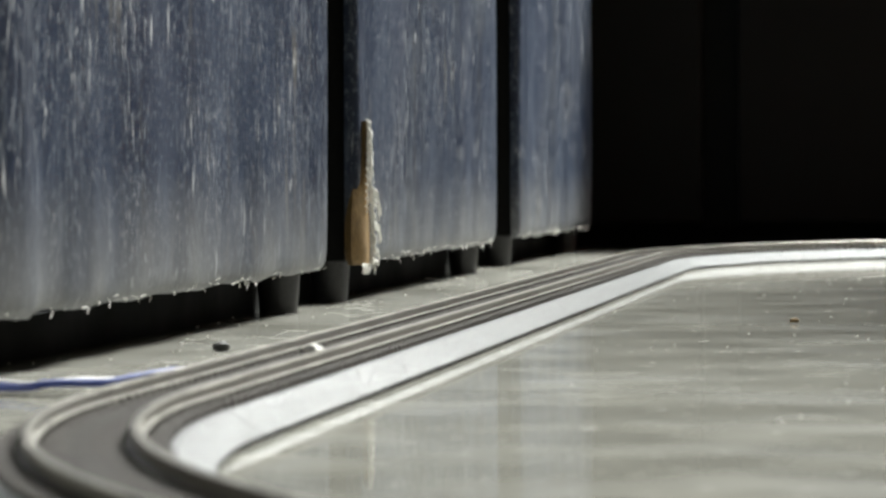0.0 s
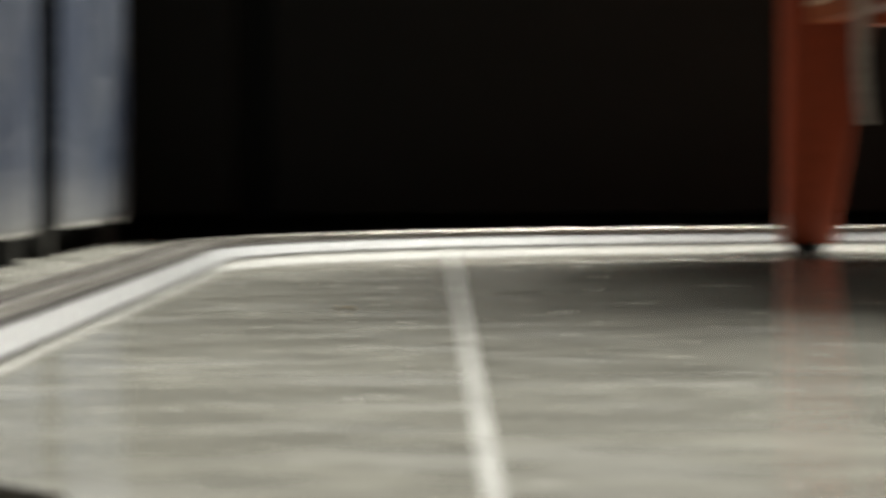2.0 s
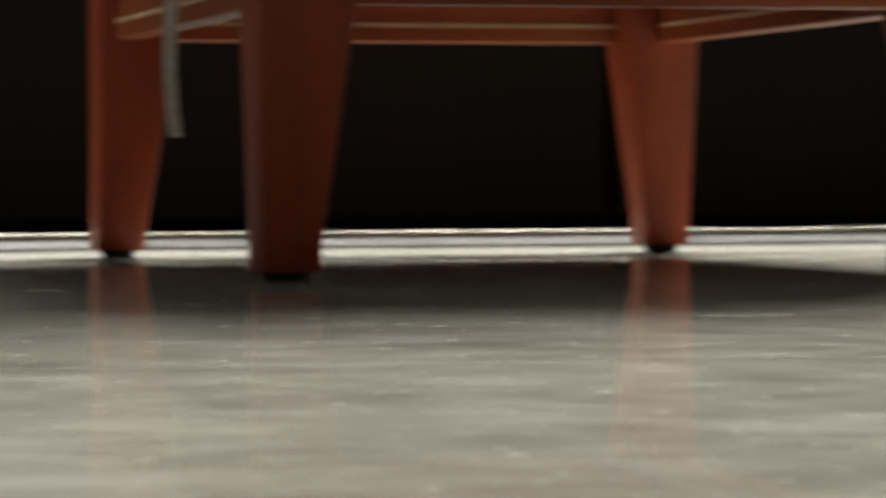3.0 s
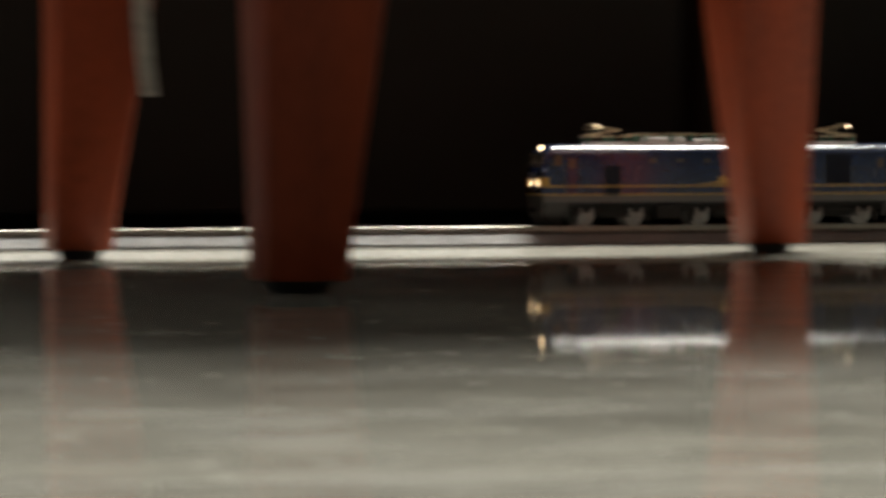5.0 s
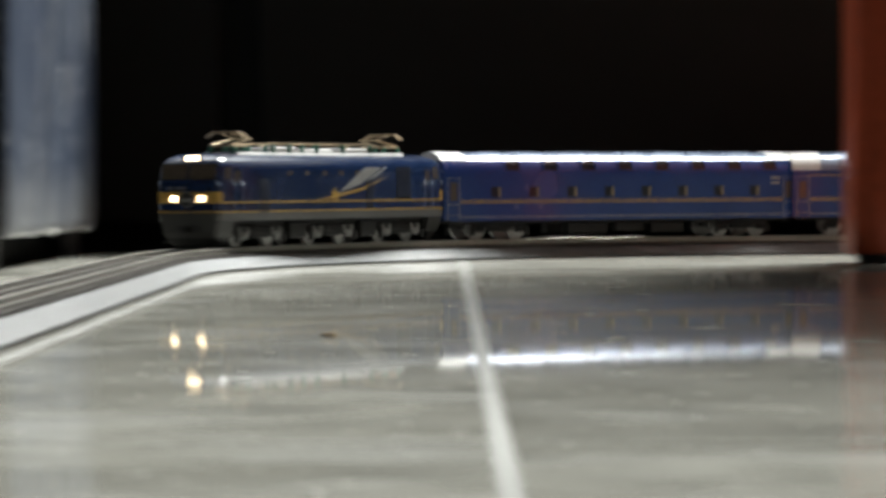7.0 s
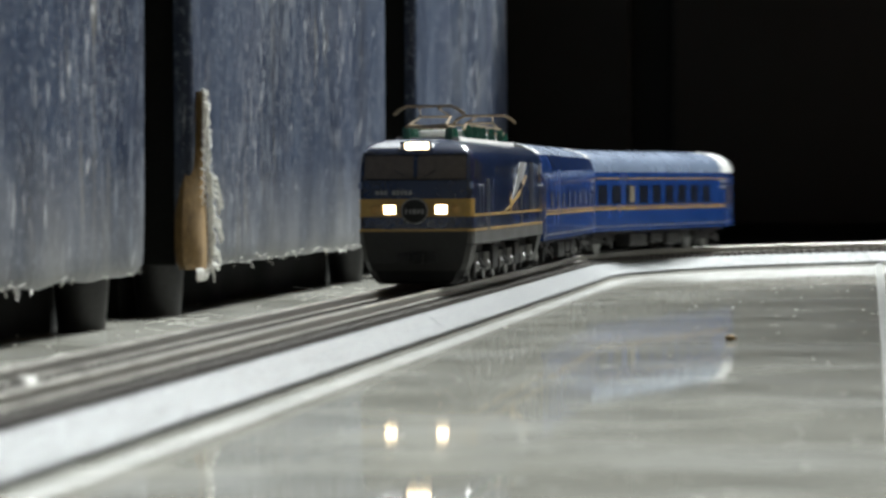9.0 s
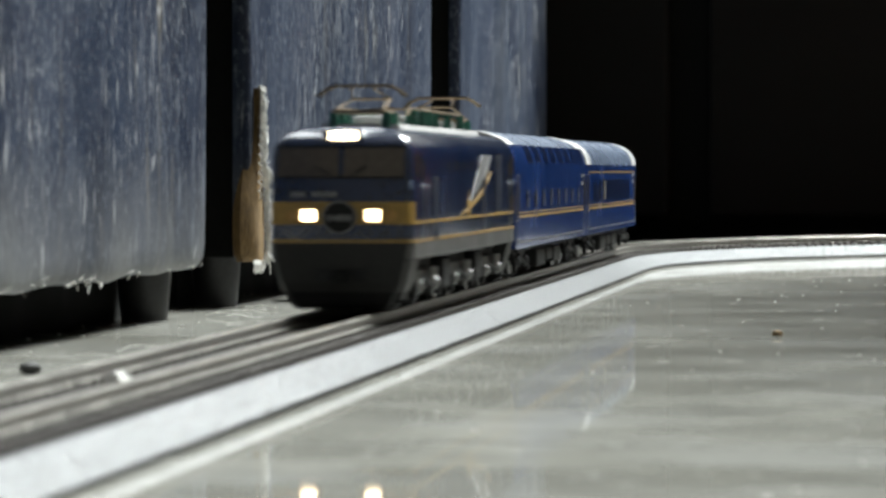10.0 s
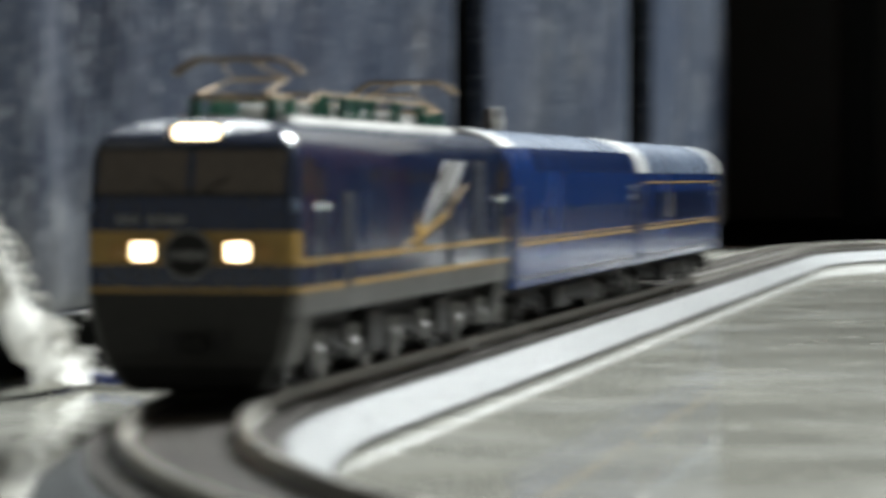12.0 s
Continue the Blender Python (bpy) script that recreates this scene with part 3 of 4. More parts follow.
def pantograph(parent, y, d):
    """A folded pantograph on four insulators."""
    bm = B()
    for sx in (-1, 1):
        tube(bm, [(sx * 3.4, y - 5, 28.2), (sx * 3.4, y + 5, 28.2)], 0.3, 6)
    for k in (-5, 0, 5):
        tube(bm, [(-3.4, y + k, 28.2), (3.4, y + k, 28.2)], 0.3, 6)
    p = part("pantograph", bm, M_BRASS, parent, "folded brown metal pantograph", smooth=True)
    for sx in (-1, 1):
        bm = B()
        tube(bm, [(sx * 3.2, y - d * 4.5, 28.4), (sx * 2.6, y + d * 7.5, 30.2), (sx * 1.6, y - d * 1.5, 31.5)], 0.22, 6)
        part("folding_arm", bm, M_BRASS, p, smooth=True)
    bm = B()
    tube(bm, [(-2.6, y + d * 7.5, 30.2), (2.6, y + d * 7.5, 30.2)], 0.22, 6)
    part("cross_bar", bm, M_BRASS, p, smooth=True)
    for k in (-2.6, -0.9):
        yy = y + d * k
        bm = B()
        tube(bm, [(-6.0, yy, 30.4), (-5.0, yy, 31.3), (-3.8, yy, 31.9), (3.8, yy, 31.9), (5.0, yy, 31.3), (6.0, yy, 30.4)], 0.26, 6)
        part("contact_strip", bm, M_BRASS, p, smooth=True)
    for sx in (-1, 1):
        for k in (-4, 4):
            bm = B()
            rod(bm, (sx * 3.6, y + k, 25.7), (sx * 3.6, y + k, 28.1), 0.75, 0.55, 10)
            part("insulator_foot", bm, M_GREEN, p, "green insulator foot", smooth=True)


def locomotive():
    e = empty("locomotive")
    tagged(e, "navy blue model electric locomotive with gold band and lit headlamps", "model train", group="train on the track")
    rings = [[(x, y, h) for x, y in outline(h)] for h in (7.4, 10.0, 14.0, 18.6, 20.5, 22.0, 23.4, 24.7, 25.5, 25.8)]
    body = part("body", loft(B(), rings), M_NAVY, e, smooth=True)
    part("lower_band", belt(7.5, 9.7, 0.06), M_BAND, body, "pale grey lower band")
    part("gold_line", belt(9.75, 10.15, 0.09), M_GOLD, body)
    part("gold_line", belt(12.3, 12.75, 0.09), M_GOLD, body)
    for d in (1, -1):
        def P(name, bm, material, parent=body, label="", smooth=False):
            if d < 0:
                bmesh.ops.rotate(bm, cent=(0, 0, 0), matrix=Matrix.Rotation(math.pi, 3, "Z"), verts=bm.verts)
            return part(name, bm, material, parent, label, smooth)
        # grey apron under the cab, narrowing downwards, and the plough
        bm = B()
        rg = []
        for h, w, dy in ((2.9, 8.0, 0.7), (4.2, 8.5, 0.3), (7.4, 9.2, 0.12), (9.7, 9.5, 0.12)):
            yf = HL - dy + 0.25
            rg.append([(-w + 0.8, yf, h), (w - 0.8, yf, h), (w, yf - 1.4, h), (w, yf - 9, h), (-w, yf - 9, h), (-w, yf - 1.4, h)])
        loft(bm, rg)
        P("apron", bm, M_SKIRT, e, "dull grey cab apron")
        bm = B()
        rg = []
        for h, w, dy in ((0.5, 6.4, 1.8), (1.2, 7.2, 1.2), (2.9, 8.0, 0.6)):
            yf = HL - dy
            rg.append([(-w + 1.2, yf, h), (w - 1.2, yf, h), (w, yf - 1.6, h), (w, yf - 6, h), (-w, yf - 6, h), (-w, yf - 1.6, h)])
        loft(bm, rg)
        P("plough", bm, M_GEAR, e)
        bm = B()
        for sx in (-1, 1):
            box(bm, sx * 8.2 - 1.3, sx * 8.2 + 1.3, HL - 3.0, HL - 2.2, 1.4, 1.8)
        P("shunter_step", bm, M_GEAR, e)
        bm = B()
        box(bm, -1.1, 1.1, HL - 0.2, HL + 1.6, 4.3, 5.9, 0.3)
        box(bm, -1.5, 0.3, HL + 1.4, HL + 2.3, 4.2, 6.0, 0.3)
        P("coupler", bm, M_GEAR, e)
        for cx, w in ((-2.7, 0.8), (1.6, 0.5), (2.6, 0.7)):
            P("hose_socket", box(B(), cx - w, cx + w, HL - 0.1, HL + 0.32, 4.4, 6.1, 0.15), M_DARK, e)
        # gold band, lamps, emblem
        bm = B()
        box(bm, -9.0, 9.0, HL - 0.6, HL + 0.08, 12.3, 15.4)
        for sx in (-1, 1):
            loft(bm, [[(sx * x, y, h) for x, y in ((8.5, HL + 0.08), (9.17, HL - 0.55), (9.57, HL - 2.3), (9.3, HL - 2.3), (8.4, HL - 0.5))] for h in (12.3, 15.4)])
        P("gold_front_band", bm, M_GOLD, body, "gold front band")
        for sx in (-1, 1):
            bm = B()
            cx = sx * 4.4
            box(bm, cx - 1.6, cx + 1.6, HL - 0.1, HL + 0.1, 12.55, 14.55)
            for q in (-1, 1):
                box(bm, cx + q * 1.4 - 0.22, cx + q * 1.4 + 0.22, HL, HL + 0.45, 12.55, 14.55, 0.08)
                box(bm, cx - 1.6, cx + 1.6, HL, HL + 0.42, 13.55 + q * 0.95 - 0.1, 13.55 + q * 0.95 + 0.1)
            hs = P("headlamp_case", bm, M_GOLD, body)
            bm = B()
            box(bm, sx * 4.25 - 0.95, sx * 4.25 + 0.95, HL, HL + 0.25, 12.8, 14.3, 0.1)
            P("headlamp", bm, M_LAMP if d > 0 else M_GLASS, hs, "glowing warm headlamp" if d > 0 else "unlit headlamp")
            bm = B()
            rod(bm, (sx * 6.7, HL, 13.5), (sx * 6.7, HL + 0.45, 13.5), 0.75, 0.6, 16)
            P("marker_lamp", bm, M_MARKER, body, "amber marker lamp", True)
            # small silver block added in place of the bright glint at the corner
            bm = B()
            box(bm, sx * 9.0 - 0.45, sx * 9.0 + 0.5, HL - 1.4, HL - 0.4, 17.2, 18.3, 0.2)
            P("glint_block", bm, M_ROOF, body, "small silver block put in for a corner glint")
        bm = B()
        rod(bm, (0.1, HL, 13.3), (0.1, HL + 0.55, 13.3), 2.25, 2.2, 40)
        hm = P("head_mark", bm, M_GEAR, body, "dark round head mark")
        bm = B()
        loft(bm, [[(0.1 + r * math.cos(a), HL + yy, 13.3 + r * math.sin(a)) for a in [2 * math.pi * k / 40 for k in range(40)]] for r, yy in ((2.25, 0.5), (2.25, 0.62), (2.05, 0.62), (2.05, 0.5))], caps=False)
        P("rim", bm, M_STEEL, hm)
        bm = B()
        for k, (w, hh) in enumerate(((0.5, 0.9), (0.45, 0.8), (0.5, 0.9), (0.4, 0.7), (0.35, 0.9))):
            cx = -1.25 + 0.68 * k
            box(bm, cx - w / 2, cx + w / 2, HL + 0.5, HL + 0.62, 13.2 - hh / 2, 13.2 + hh / 2)
        tagged(P("lettering_bars", bm, M_WHITE, hm), kind="stuff")
        bm = B()
        for k in range(9):
            if k != 5:
                box(bm, 0.6 + 0.68 * k, 1.08 + 0.68 * k, HL - 0.05, HL + 0.08, 16.1, 16.85)
        tagged(P("number_bars", bm, M_STEEL, body), kind="stuff")
        bm = B()
        for k in range(2):
            box(bm, (-9, 5.6)[k], (-5.6, 9)[k], HL - 0.4, HL + 0.3, 9.9, 10.2)
        P("gold_corner_line", bm, M_GOLD, body)
        # windscreen in two panes, raked
        def rakey(h):
            return HL - (h - 18.6) * 0.28 + 0.05
        for x0, x1 in ((-8.4, -0.35), (0.35, 8.4)):
            bm = B()
            loft(bm, [[(x0, rakey(h) + o, h), (x1, rakey(h) + o, h), (x1, rakey(h) - 0.6, h), (x0, rakey(h) - 0.6, h)] for h, o in ((18.9, 0.1), (22.9, 0.1))])
            P("windscreen", bm, M_GLASS, body, "dark windscreen pane")
        bm = B()
        for h in (18.75, 23.0):
            box(bm, -8.6, 8.6, rakey(h) - 0.3, rakey(h) + 0.18, h - 0.12, h + 0.12)
        box(bm, -0.35, 0.35, rakey(21) - 0.9, rakey(21) + 0.55, 18.8, 19.2)
        P("screen_frame", bm, M_GEAR, body)
        bm = B()
        for sx in (-1, 1):
            tube(bm, [(sx * 1.2, rakey(19) + 0.3, 19.0), (sx * 3.4, rakey(20.6) + 0.35, 20.4)], 0.1, 5)
        P("wiper", bm, M_GEAR, body)
        for sx in (-1, 1):
            bm = B()
            side_plate(bm, [(HL - 3.2, 18.9), (HL - 6.6, 18.9), (HL - 6.6, 22.3), (HL - 4.2, 22.3)], sx)
            P("cab_side_window", bm, M_GLASS, body)
            bm = B()
            side_plate(bm, [(HL - 8.2, 9.9), (HL - 12.0, 9.9), (HL - 12.0, 21.8), (HL - 8.2, 21.8)], sx, t=0.05)
            dr = P("cab_door", bm, M_NAVY, body)
            bm = B()
            side_plate(bm, [(HL - 9.0, 18.2), (HL - 11.2, 18.2), (HL - 11.2, 21.2), (HL - 9.0, 21.2)], sx, t=0.1)
            P("door_window", bm, M_GLASS, dr)
            bm = B()
            for yy in (HL - 7.8, HL - 12.4):
                tube(bm, [(sx * 9.55, yy, 10.5), (sx * 9.95, yy, 10.8), (sx * 9.95, yy, 17.5), (sx * 9.55, yy, 17.8)], 0.12, 5)
            P("handrail", bm, M_STEEL, dr)
        # roof lamp
        bm = B()
        box(bm, -2.6, 2.6, HL - 5.4, HL - 2.6, 23.2, 25.5, 0.3)
        for q in (-1, 1):
            box(bm, q * 2.5 - 0.2, q * 2.5 + 0.2, HL - 3.2, HL - 1.9, 23.4, 25.4, 0.1)
        rl = P("lamp_housing", bm, M_NAVY, body)
        bm = B()
        box(bm, -1.95, 1.95, HL - 2.8, HL - 2.2, 23.6, 25.2, 0.2)
        P("roof_lamp", bm, M_LAMP if d > 0 else M_GLASS, rl, "glowing warm roof lamp" if d > 0 else "unlit roof lamp")
    for sx in (-1, 1):
        for k in range(5):
            bm = B()
            yy = 26 - 9.5 * k
            side_plate(bm, [(yy - 1.3, 19.9), (yy + 1.3, 19.9), (yy + 1.3, 21.1), (yy - 1.3, 21.1)], sx)
            part("body_window", bm, M_GLASS, body)
        for yc, w, h0, h1, n in ((40, 2.4, 9.6, 18.6, 12), (-19, 1.9, 10.6, 18.2, 12), (-39, 4.2, 13.2, 22.0, 14)):
            bm = B()
            side_plate(bm, [(yc - w - 0.3, h0 - 0.3), (yc + w + 0.3, h0 - 0.3), (yc + w + 0.3, h1 + 0.3), (yc - w - 0.3, h1 + 0.3)], sx, t=0.04)
            gr = part("grille", bm, M_GEAR, body)
            bm = B()
            for i in range(n):
                h = h0 + (h1 - h0) * (i + 0.5) / n
                loft(bm, [[(sx * 9.5, yy, h - 0.2), (sx * 9.68, yy, h - 0.12), (sx * 9.55, yy, h + 0.2)] for yy in (yc - w, yc + w)])
            tagged(part("louvres", bm, M_LOUVRE, gr), kind="stuff")
        # white and gold shooting star
        bm = B()
        side_plate(bm, [(-1, 14.9), (-14, 17.4), (-26, 22.2), (-16.5, 22.2)], sx, t=0.08)
        side_plate(bm, [(-17, 18.2), (-22, 19.2), (-29.5, 22.2), (-27.5, 22.2)], sx, t=0.08)
        part("white_slash", bm, M_WHITE, body, "white slash marking")
        bm = B()
        side_plate(bm, [(12, 12.9), (1, 14.2), (-15, 16.3), (-30, 19.6), (-15, 15.6), (1, 13.5)], sx, t=0.09)
        st = []
        for k in range(10):
            a = math.pi / 2 + k * math.pi / 5
            rr = 2.3 if k % 2 == 0 else 0.9
            st.append((1.2 + rr * 1.2 * math.cos(a), 14.4 + rr * math.sin(a)))
        side_plate(bm, st, sx, t=0.12)
        part("gold_star", bm, M_GOLD, body, "gold star and trail marking")
        bm = B()
        side_plate(bm, [(-24, 11.0), (-33, 11.0), (-33, 17.4), (-24, 17.4)], sx, t=0.05)
        part("side_hatch", bm, M_NAVY, body)
    # roof equipment
    bm = B()
    loft(bm, [[(x, y, h) for x, y in ((-w, -l), (w, -l), (w, l), (-w, l))] for h, w, l in ((25.50, 5.6, 47), (26.40, 5.2, 46.6))])
    deck = part("roof_deck", bm, M_DECK, e)
    for y0, y1, w, h in ((-28, -12, 4.2, 27.70), (-8, 9, 3.6, 27.40), (13, 26, 4.2, 27.90)):
        part("roof_box", box(B(), -w, w, y0, y1, 26.20, h, 0.5), M_DECK, deck)
    for yy in (31, 27, 18, 11, 3, -12, -28):
        for sx in (-1, 1):
            bm = B()
            rod(bm, (sx * 4.7, yy, 26.20), (sx * 4.7, yy, 28.70), 0.62, 0.5, 10)
            for k in range(3):
                rod(bm, (sx * 4.7, yy, 26.70 + 0.7 * k), (sx * 4.7, yy, 26.95 + 0.7 * k), 0.78, 0.78, 10)
            part("insulator", bm, M_GREEN, deck, "green roof insulator", smooth=True)
    bm = B()
    for sx in (-1, 1):
        tube(bm, [(sx * 4.7, 34, 27.90), (sx * 4.7, 30, 28.80), (sx * 4.7, -28, 28.80), (sx * 4.7, -33, 27.90)], 0.25, 6)
    tube(bm, [(-4.7, 16, 28.80), (0, 18, 29.10), (4.7, 16, 28.80)], 0.22, 6)
    part("roof_conductor", bm, M_BRASS, deck)
    pantograph(e, 42.5, -1)
    pantograph(e, -42.5, 1)
    part("underframe", box(B(), -6.8, 6.8, -59, 59, 4.8, 7.5), M_GEAR, e)
    for yb in (-40, 0, 40):
        bogie(e, yb, 12.5, (-8.6, 8.6))
    for yb in (-20, 20):
        bm = B()
        for sx in (-1, 1):
            box(bm, sx * 7.4 - 1.2, sx * 7.4 + 1.2, yb - 4.5, yb + 4.5, 2.2, 6.8, 0.4)
        part("underfloor_tank", bm, M_GEAR, e)
    for ob in e.children_recursive:
        ob.data.transform(Matrix.Diagonal((1.06, 0.94, 1.0, 1.0)))
    return e


CL = 64.0  # half a coach's length


def coach(upper, label):
    e = empty("sleeping_coach")
    tagged(e, label, "model train", group="train on the track")
    low = [(9.6, 5.9), (9.6, 19.3)]
    if upper:
        blue = low + [(9.45, 21.2), (8.9, 23.0), (8.1, 24.3)]
        top = [(8.15, 24.25), (7.0, 25.2), (4.8, 26.1), (2.4, 26.7), (0, 26.85)]
    else:
        blue = low + [(9.5, 20.95)]
        top = [(9.55, 20.9), (9.2, 22.6), (8.2, 24.2), (6.4, 25.5), (4.0, 26.3), (0, 26.7)]
    def prism(prof, y0, y1, grow=0.0):
        pts = [(x + (grow if x > 0 else 0), h + grow * 0.5) for x, h in prof]
        ring = pts + [(-x, h) for x, h in reversed(pts) if x > 0]
        return loft(B(), [[(x, y, h) for x, h in ring] for y in (y0, y1)])
    body = part("body", prism(blue, -CL, CL), M_BLUE, e, smooth=True)
    roof = part("roof", prism(top, -CL, CL), M_ROOF, e, smooth=True)
    for d in (-1, 1):
        a, b = sorted((d * (CL + 0.15), d * (CL - 9)))
        part("roof_end", prism([(x, h) for x, h in top], a, b, 0.12), M_DECK, roof, smooth=True)
        bm = B()
        box(bm, -3.4, 3.4, min(d * CL, d * (CL + 1.0)), max(d * CL, d * (CL + 1.0)), 6.2, 21.5, 0.4)
        part("gangway", bm, M_GEAR, e, "dark gangway bellows")
        for sx in (-1, 1):
            bm = B()
            side_plate(bm, [(d * (CL - 1.2), 6.3), (d * (CL - 5.4), 6.3), (d * (CL - 5.4), 19.0), (d * (CL - 1.2), 19.0)], sx, 9.6, 0.05)
            dr = part("door", bm, M_BLUE, body)
            bm = B()
            ya, yb = sorted((d * (CL - 1.2), d * (CL - 5.4)))
            for y0, y1, h0, h1 in ((ya, ya + 0.22, 6.3, 19), (yb - 0.22, yb, 6.3, 19), (ya, yb, 18.8, 19), (ya, yb, 10.8, 11), (ya, yb, 7.4, 7.6)):
                side_plate(bm, [(y0, h0), (y1, h0), (y1, h1), (y0, h1)], sx, 9.6, 0.1)
            part("door_trim", bm, M_STEEL, dr)
            bm = B()
            side_plate(bm, [(ya + 0.9, 12), (yb - 0.9, 12), (yb - 0.9, 17.6), (ya + 0.9, 17.6)], sx, 9.6, 0.09)
            part("door_window", bm, M_GLASS, dr)
    for sx in (-1, 1):
        for h0, h1, m, n in ((11.3, 11.75, M_GOLD, "gold_line"), (12.1, 12.3, M_GOLD, "gold_line"), (6.9, 7.2, M_STEEL, "pale_line")):
            bm = B()
            side_plate(bm, [(-CL + 5.6, h0), (CL - 5.6, h0), (CL - 5.6, h1), (-CL + 5.6, h1)], sx, 9.6, 0.05)
            part(n, bm, m, body)
        if upper:
            for k in range(8):
                yy = 46 - 13.4 * k
                bm = B()
                side_plate(bm, [(yy - 1.7, 13.0), (yy + 1.7, 13.0), (yy + 1.7, 16.2), (yy - 1.7, 16.2)], sx, 9.6, 0.07)
                w = part("window", bm, M_PANE, body)
                bm = B()
                side_plate(bm, [(yy - 1.7, 13.1), (yy - 0.7, 13.1), (yy - 0.7, 16.1), (yy - 1.7, 16.1)], sx, 9.6, 0.1)
                part("curtain", bm, M_CURTAIN, w)
                bm = B()
                loft(bm, [[(sx * (x + o), y, h + o * 0.5) for y in (yy - 8.2, yy - 3.8)] + [(sx * (x - 0.5), y, h - 0.2) for y in (yy - 3.8, yy - 8.2)] for x, h, o in ((9.45, 21.2, 0.12), (8.9, 23.0, 0.12), (8.2, 24.2, 0.12))])
                part("upper_window", bm, M_PANE, body)
                bm = B()
                for yy2 in (yy - 8.6, yy - 3.4):
                    loft(bm, [[(sx * (x + o), y, h + o * 0.5) for y in (yy2 - 0.3, yy2 + 0.3)] + [(sx * (x - 0.4), y, h - 0.2) for y in (yy2 + 0.3, yy2 - 0.3)] for x, h, o in ((9.45, 21.1, 0.3), (8.9, 23.0, 0.3), (8.2, 24.2, 0.3))])
                part("window_rib", bm, M_BLUE, body)
        else:
            for k in range(9):
                yy = 44 - 10.6 * k
                bm = B()
                side_plate(bm, [(yy - 3.4, 12.9), (yy + 3.4, 12.9), (yy + 3.4, 17.6), (yy - 3.4, 17.6)], sx, 9.6, 0.07)
                w = part("window", bm, M_PANE, body)
                if k == 2:
                    bm = B()
                    side_plate(bm, [(yy - 3.2, 13.1), (yy + 0.4, 13.1), (yy + 0.4, 17.4), (yy - 3.2, 17.4)], sx, 9.6, 0.1)
                    part("curtain", bm, M_CURTAIN, w)
            bm = B()
            side_plate(bm, [(-CL + 5.6, 19.2), (CL - 5.6, 19.2), (CL - 5.6, 19.5), (-CL + 5.6, 19.5)], sx, 9.6, 0.05)
            part("gold_line", bm, M_GOLD, body)
        bm = B()
        for h in (16.6, 18.2):
            side_plate(bm, [(-CL + 6.6, h), (-CL + 10, h), (-CL + 10, h + 0.8), (-CL + 6.6, h + 0.8)], sx, 9.6, 0.08)
        part("destination_plate", bm, M_WHITE, body)
    part("underframe", box(B(), -7.6, 7.6, -CL + 3, CL - 3, 4.9, 6.0), M_GEAR, e)
    for y0, y1, h in ((-22, -10, 1.8), (-7, 3, 2.4), (6, 20, 1.6)):
        bm = B()
        for sx in (-1, 1):
            box(bm, sx * 6.4 - 2.1, sx * 6.4 + 2.1, y0, y1, h, 5.0, 0.4)
        part("underfloor_box", bm, M_GEAR, e)
    for yb in (-44, 44):
        bogie(e, yb, 9.5, (-7, 7), False)
    for d in (-1, 1):
        bm = B()
        box(bm, -0.8, 0.8, min(d * CL, d * (CL + 1.1)), max(d * CL, d * (CL + 1.1)), 4.0, 5.6, 0.2)
        part("coupler", bm, M_GEAR, e)
    return e


# ---- small things ----
def wires():
    for name, m, dz, dx, label in (("blue_feeder_wire", M_WIRE_B, 0.9, 0.0, "thin blue feeder wire lying on the floor"),
                                   ("white_feeder_wire", M_WIRE_W, 1.0, 1.6, "thin white feeder wire lying on the floor")):
        knots = ((-95, 476), (-62, 440), (-43, 404), (-32, 398), (-23, 404), (-12.6, 416))
        pts = []
        for k in range(41):
            u = k / 40 * (len(knots) - 1.001)
            i, f = int(u), u - int(u)
            f = f * f * (3 - 2 * f) * 0.5 + f * 0.5
            (xa, ya), (xb, yb) = knots[i], knots[i + 1]
            pts.append((xa + (xb - xa) * f + dx, ya + (yb - ya) * f + dx * 2.0, dz + 1.8 * (k / 40) ** 4 + 0.5 * math.sin(k * 0.3) ** 2))
        ob = part(name, tube(B(), pts, 0.55, 10), m, smooth=True)
        tagged(ob, label, "wire")



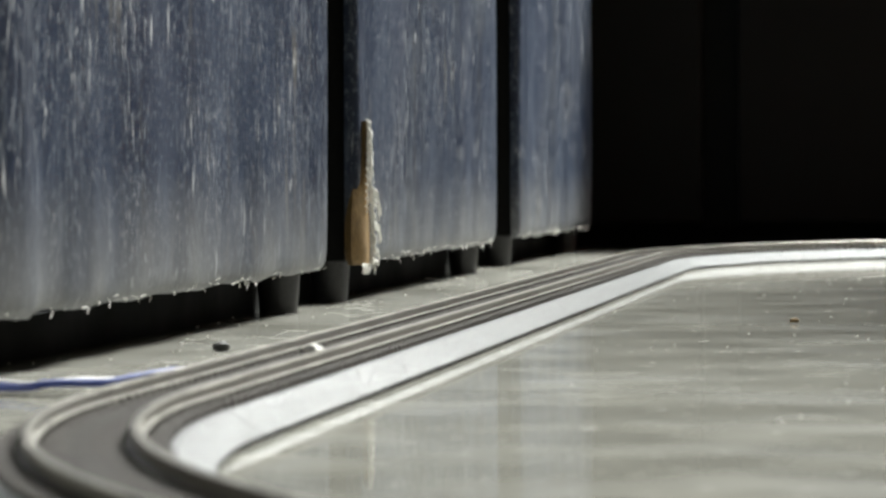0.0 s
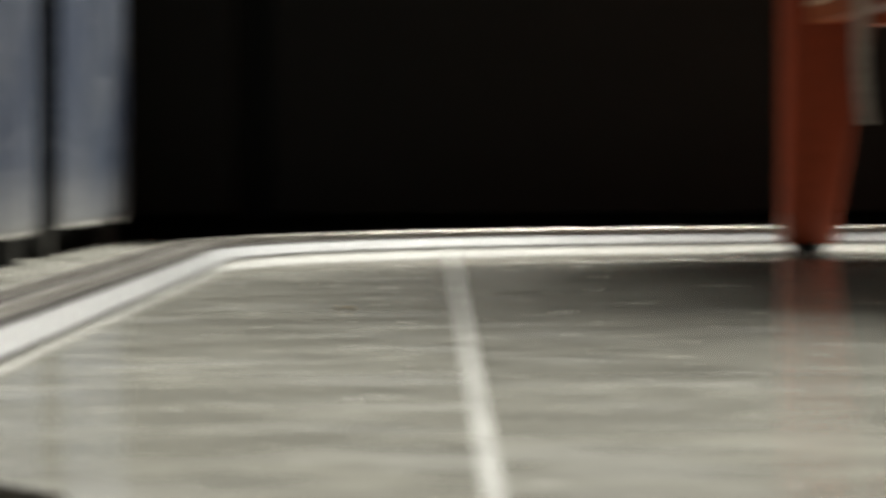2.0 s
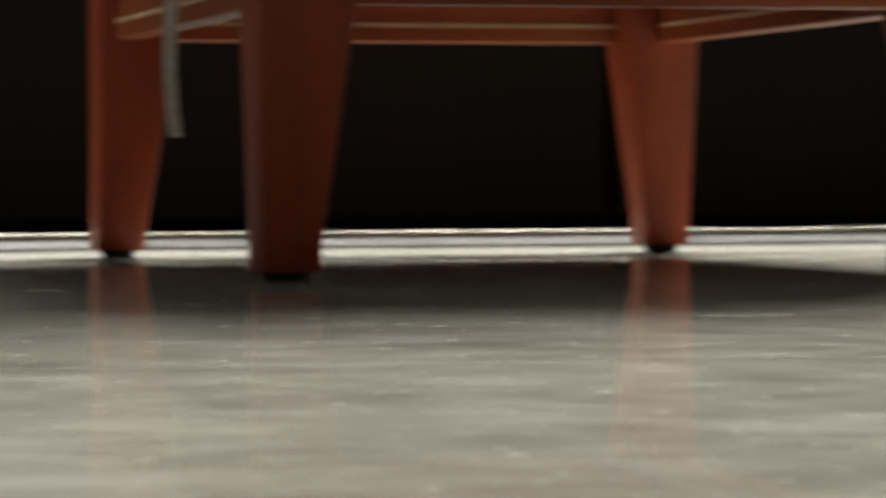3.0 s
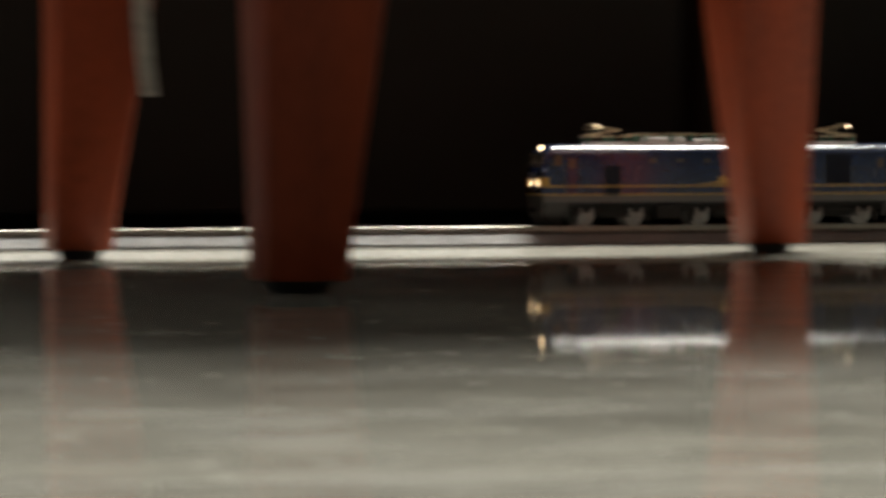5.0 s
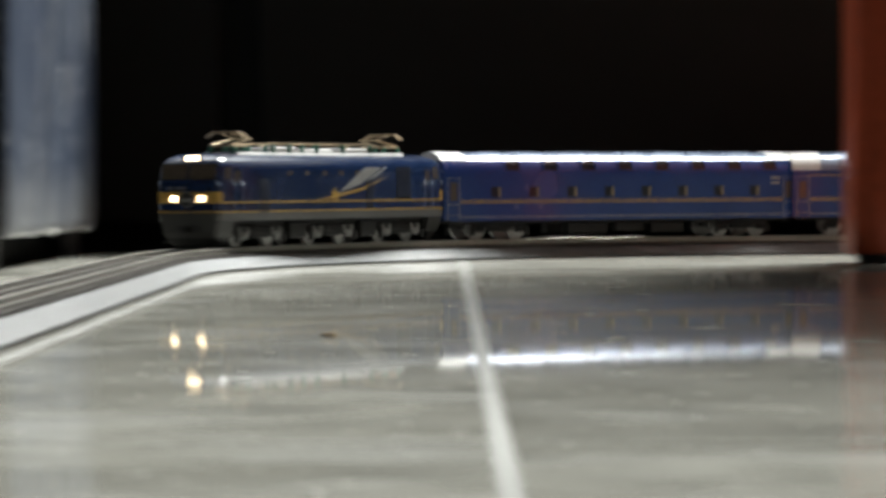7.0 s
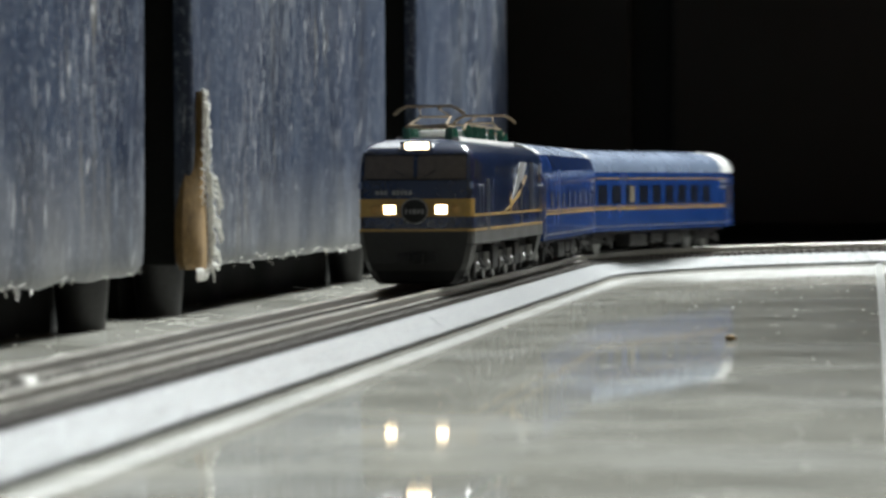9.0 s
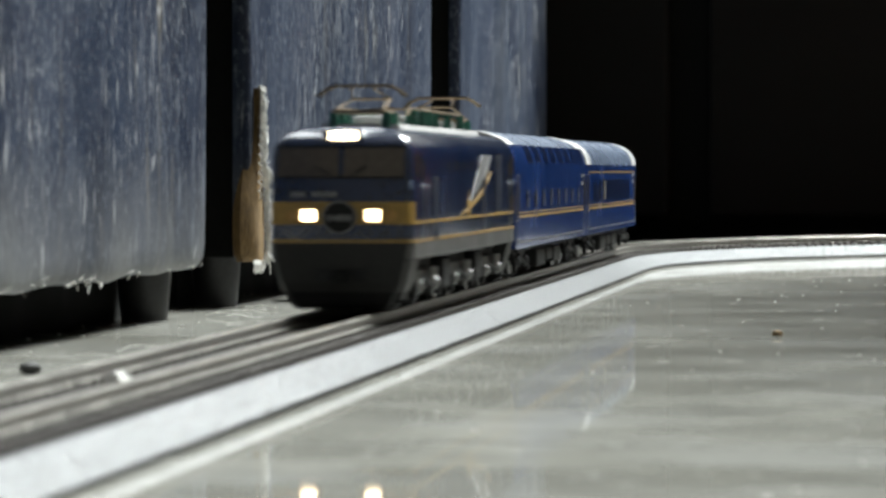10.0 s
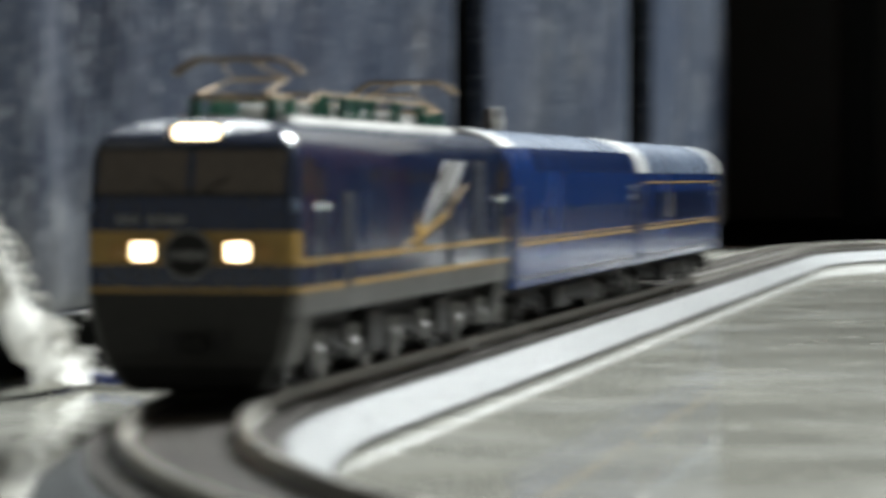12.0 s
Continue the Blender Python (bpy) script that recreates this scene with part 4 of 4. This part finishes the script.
def dust():
    rng = random.Random(5)
    bm = B()
    for k in range(150):
        x, y = rng.uniform(-60, 120), rng.uniform(330, 900)
        z = 0.0
        if abs(x) < 13:
            if abs(x) > 8.5:
                continue
            z = 3.4
        r = rng.uniform(0.07, 0.22) * (1.6 if rng.random() < 0.06 else 1)
        bmesh.ops.create_icosphere(bm, subdivisions=1, radius=r, matrix=Matrix.Translation((x, y, z + r * 0.4)) @ Matrix.Diagonal((1 + rng.random(), 1 + rng.random(), 0.6, 1)))
    ob = part("dust_specks", bm, M_DUST)
    tagged(ob, "pale dust specks scattered over the glossy floor", "dust", kind="stuff")
    bm = B()
    for k in range(20):
        x, y = rng.uniform(-48, -26), rng.uniform(400, 1000)
        pts = [Vector((x, y, 0.3))]
        d = rng.uniform(0, 6.28)
        for j in range(5):
            d += rng.uniform(-0.7, 0.7)
            pts.append(pts[-1] + Vector((math.cos(d) * 1.6, math.sin(d) * 1.6, rng.uniform(-0.1, 0.5) if j < 3 else -0.1)))
        tube(bm, pts, 0.045, 4)
    ob = part("lint_fibres", bm, M_FRAY)
    tagged(ob, "fine pale lint fibres under the seats", "lint", kind="stuff")
    for x, y, r, z in ((-31.7, 511, 1.2, 0), (-1, 430, 1.5, 3.4), (57.7, 618.9, 0.7, 0)):
        bm = B()
        bmesh.ops.create_icosphere(bm, subdivisions=2, radius=r)
        for v in bm.verts:
            v.co = Vector((v.co.x * 1.2, v.co.y, v.co.z * 0.75)) * (1 + 0.3 * noise.noise(v.co * 1.5 + Vector((x, y, 0))))
        ob = part("crumb", bm, M_FOOT if x < -10 else (M_FRAY if x < 10 else M_TORN))
        ob.location = (x * K, y * K, (z + r * 0.62) * K)
        tagged(ob, ("small dark crumb on the floor" if x < -10 else ("small pale crumb between the rails" if x < 10 else "small brown crumb on a tile joint")), "crumb")


# ---- movement ----
FRONT = [(0.0, 2180), (3.0, 1842), (4.0, 1652), (4.8, 1479), (5.0, 1436), (5.5, 1325), (6.0, 1216), (6.5, 1108), (7.0, 1012),
         (7.5, 924), (7.7, 890), (8.5, 764), (9.3, 649), (9.5, 622), (10.0, 557), (10.5, 470), (11.0, 410), (11.5, 354), (12.0, 300)]


def front_at(t):
    """Smooth run of the locomotive's nose along the track, by cubic steps between the rows."""
    ts, ss = [r[0] for r in FRONT], [r[1] for r in FRONT]
    g = []
    for i in range(len(ts)):
        a, b = max(0, i - 1), min(len(ts) - 1, i + 1)
        g.append((ss[b] - ss[a]) / (ts[b] - ts[a]))
    i = max(k for k in range(len(ts) - 1) if ts[k] <= t + 1e-9)
    h = ts[i + 1] - ts[i]
    u = (t - ts[i]) / h
    return ((2 * u ** 3 - 3 * u ** 2 + 1) * ss[i] + (u ** 3 - 2 * u ** 2 + u) * h * g[i] + (3 * u ** 2 - 2 * u ** 3) * ss[i + 1] + (u ** 3 - u ** 2) * h * g[i + 1])


def vehicle_pose(s, pivot):
    a, _ = track_at(s - pivot)
    b, _ = track_at(s + pivot)
    c, d = (a + b) / 2, a - b
    return pose(c.x * K, c.y * K, RAIL_TOP * K, 0, 0, math.degrees(math.atan2(-d.x, d.y)))


def motions():
    for ob, back, pivot in ((LOCO, HL * 0.94, 37.6), (COACH_1, 125.2 + CL, 44), (COACH_2, 125.2 + 1.6 + 3 * CL, 44)):
        walk(ob, [(k * 0.2, vehicle_pose(front_at(k * 0.2) + back, pivot)) for k in range(61)])

# ---- build ----
room()
tracks()
seats()
cabinet()
stool()
tape()
LOCO = locomotive()
COACH_1 = coach(True, "blue model sleeping coach with two rows of windows and silver roof")
COACH_2 = coach(False, "blue model dining coach with wide windows and silver roof")
wires()
dust()
floor()
motions()
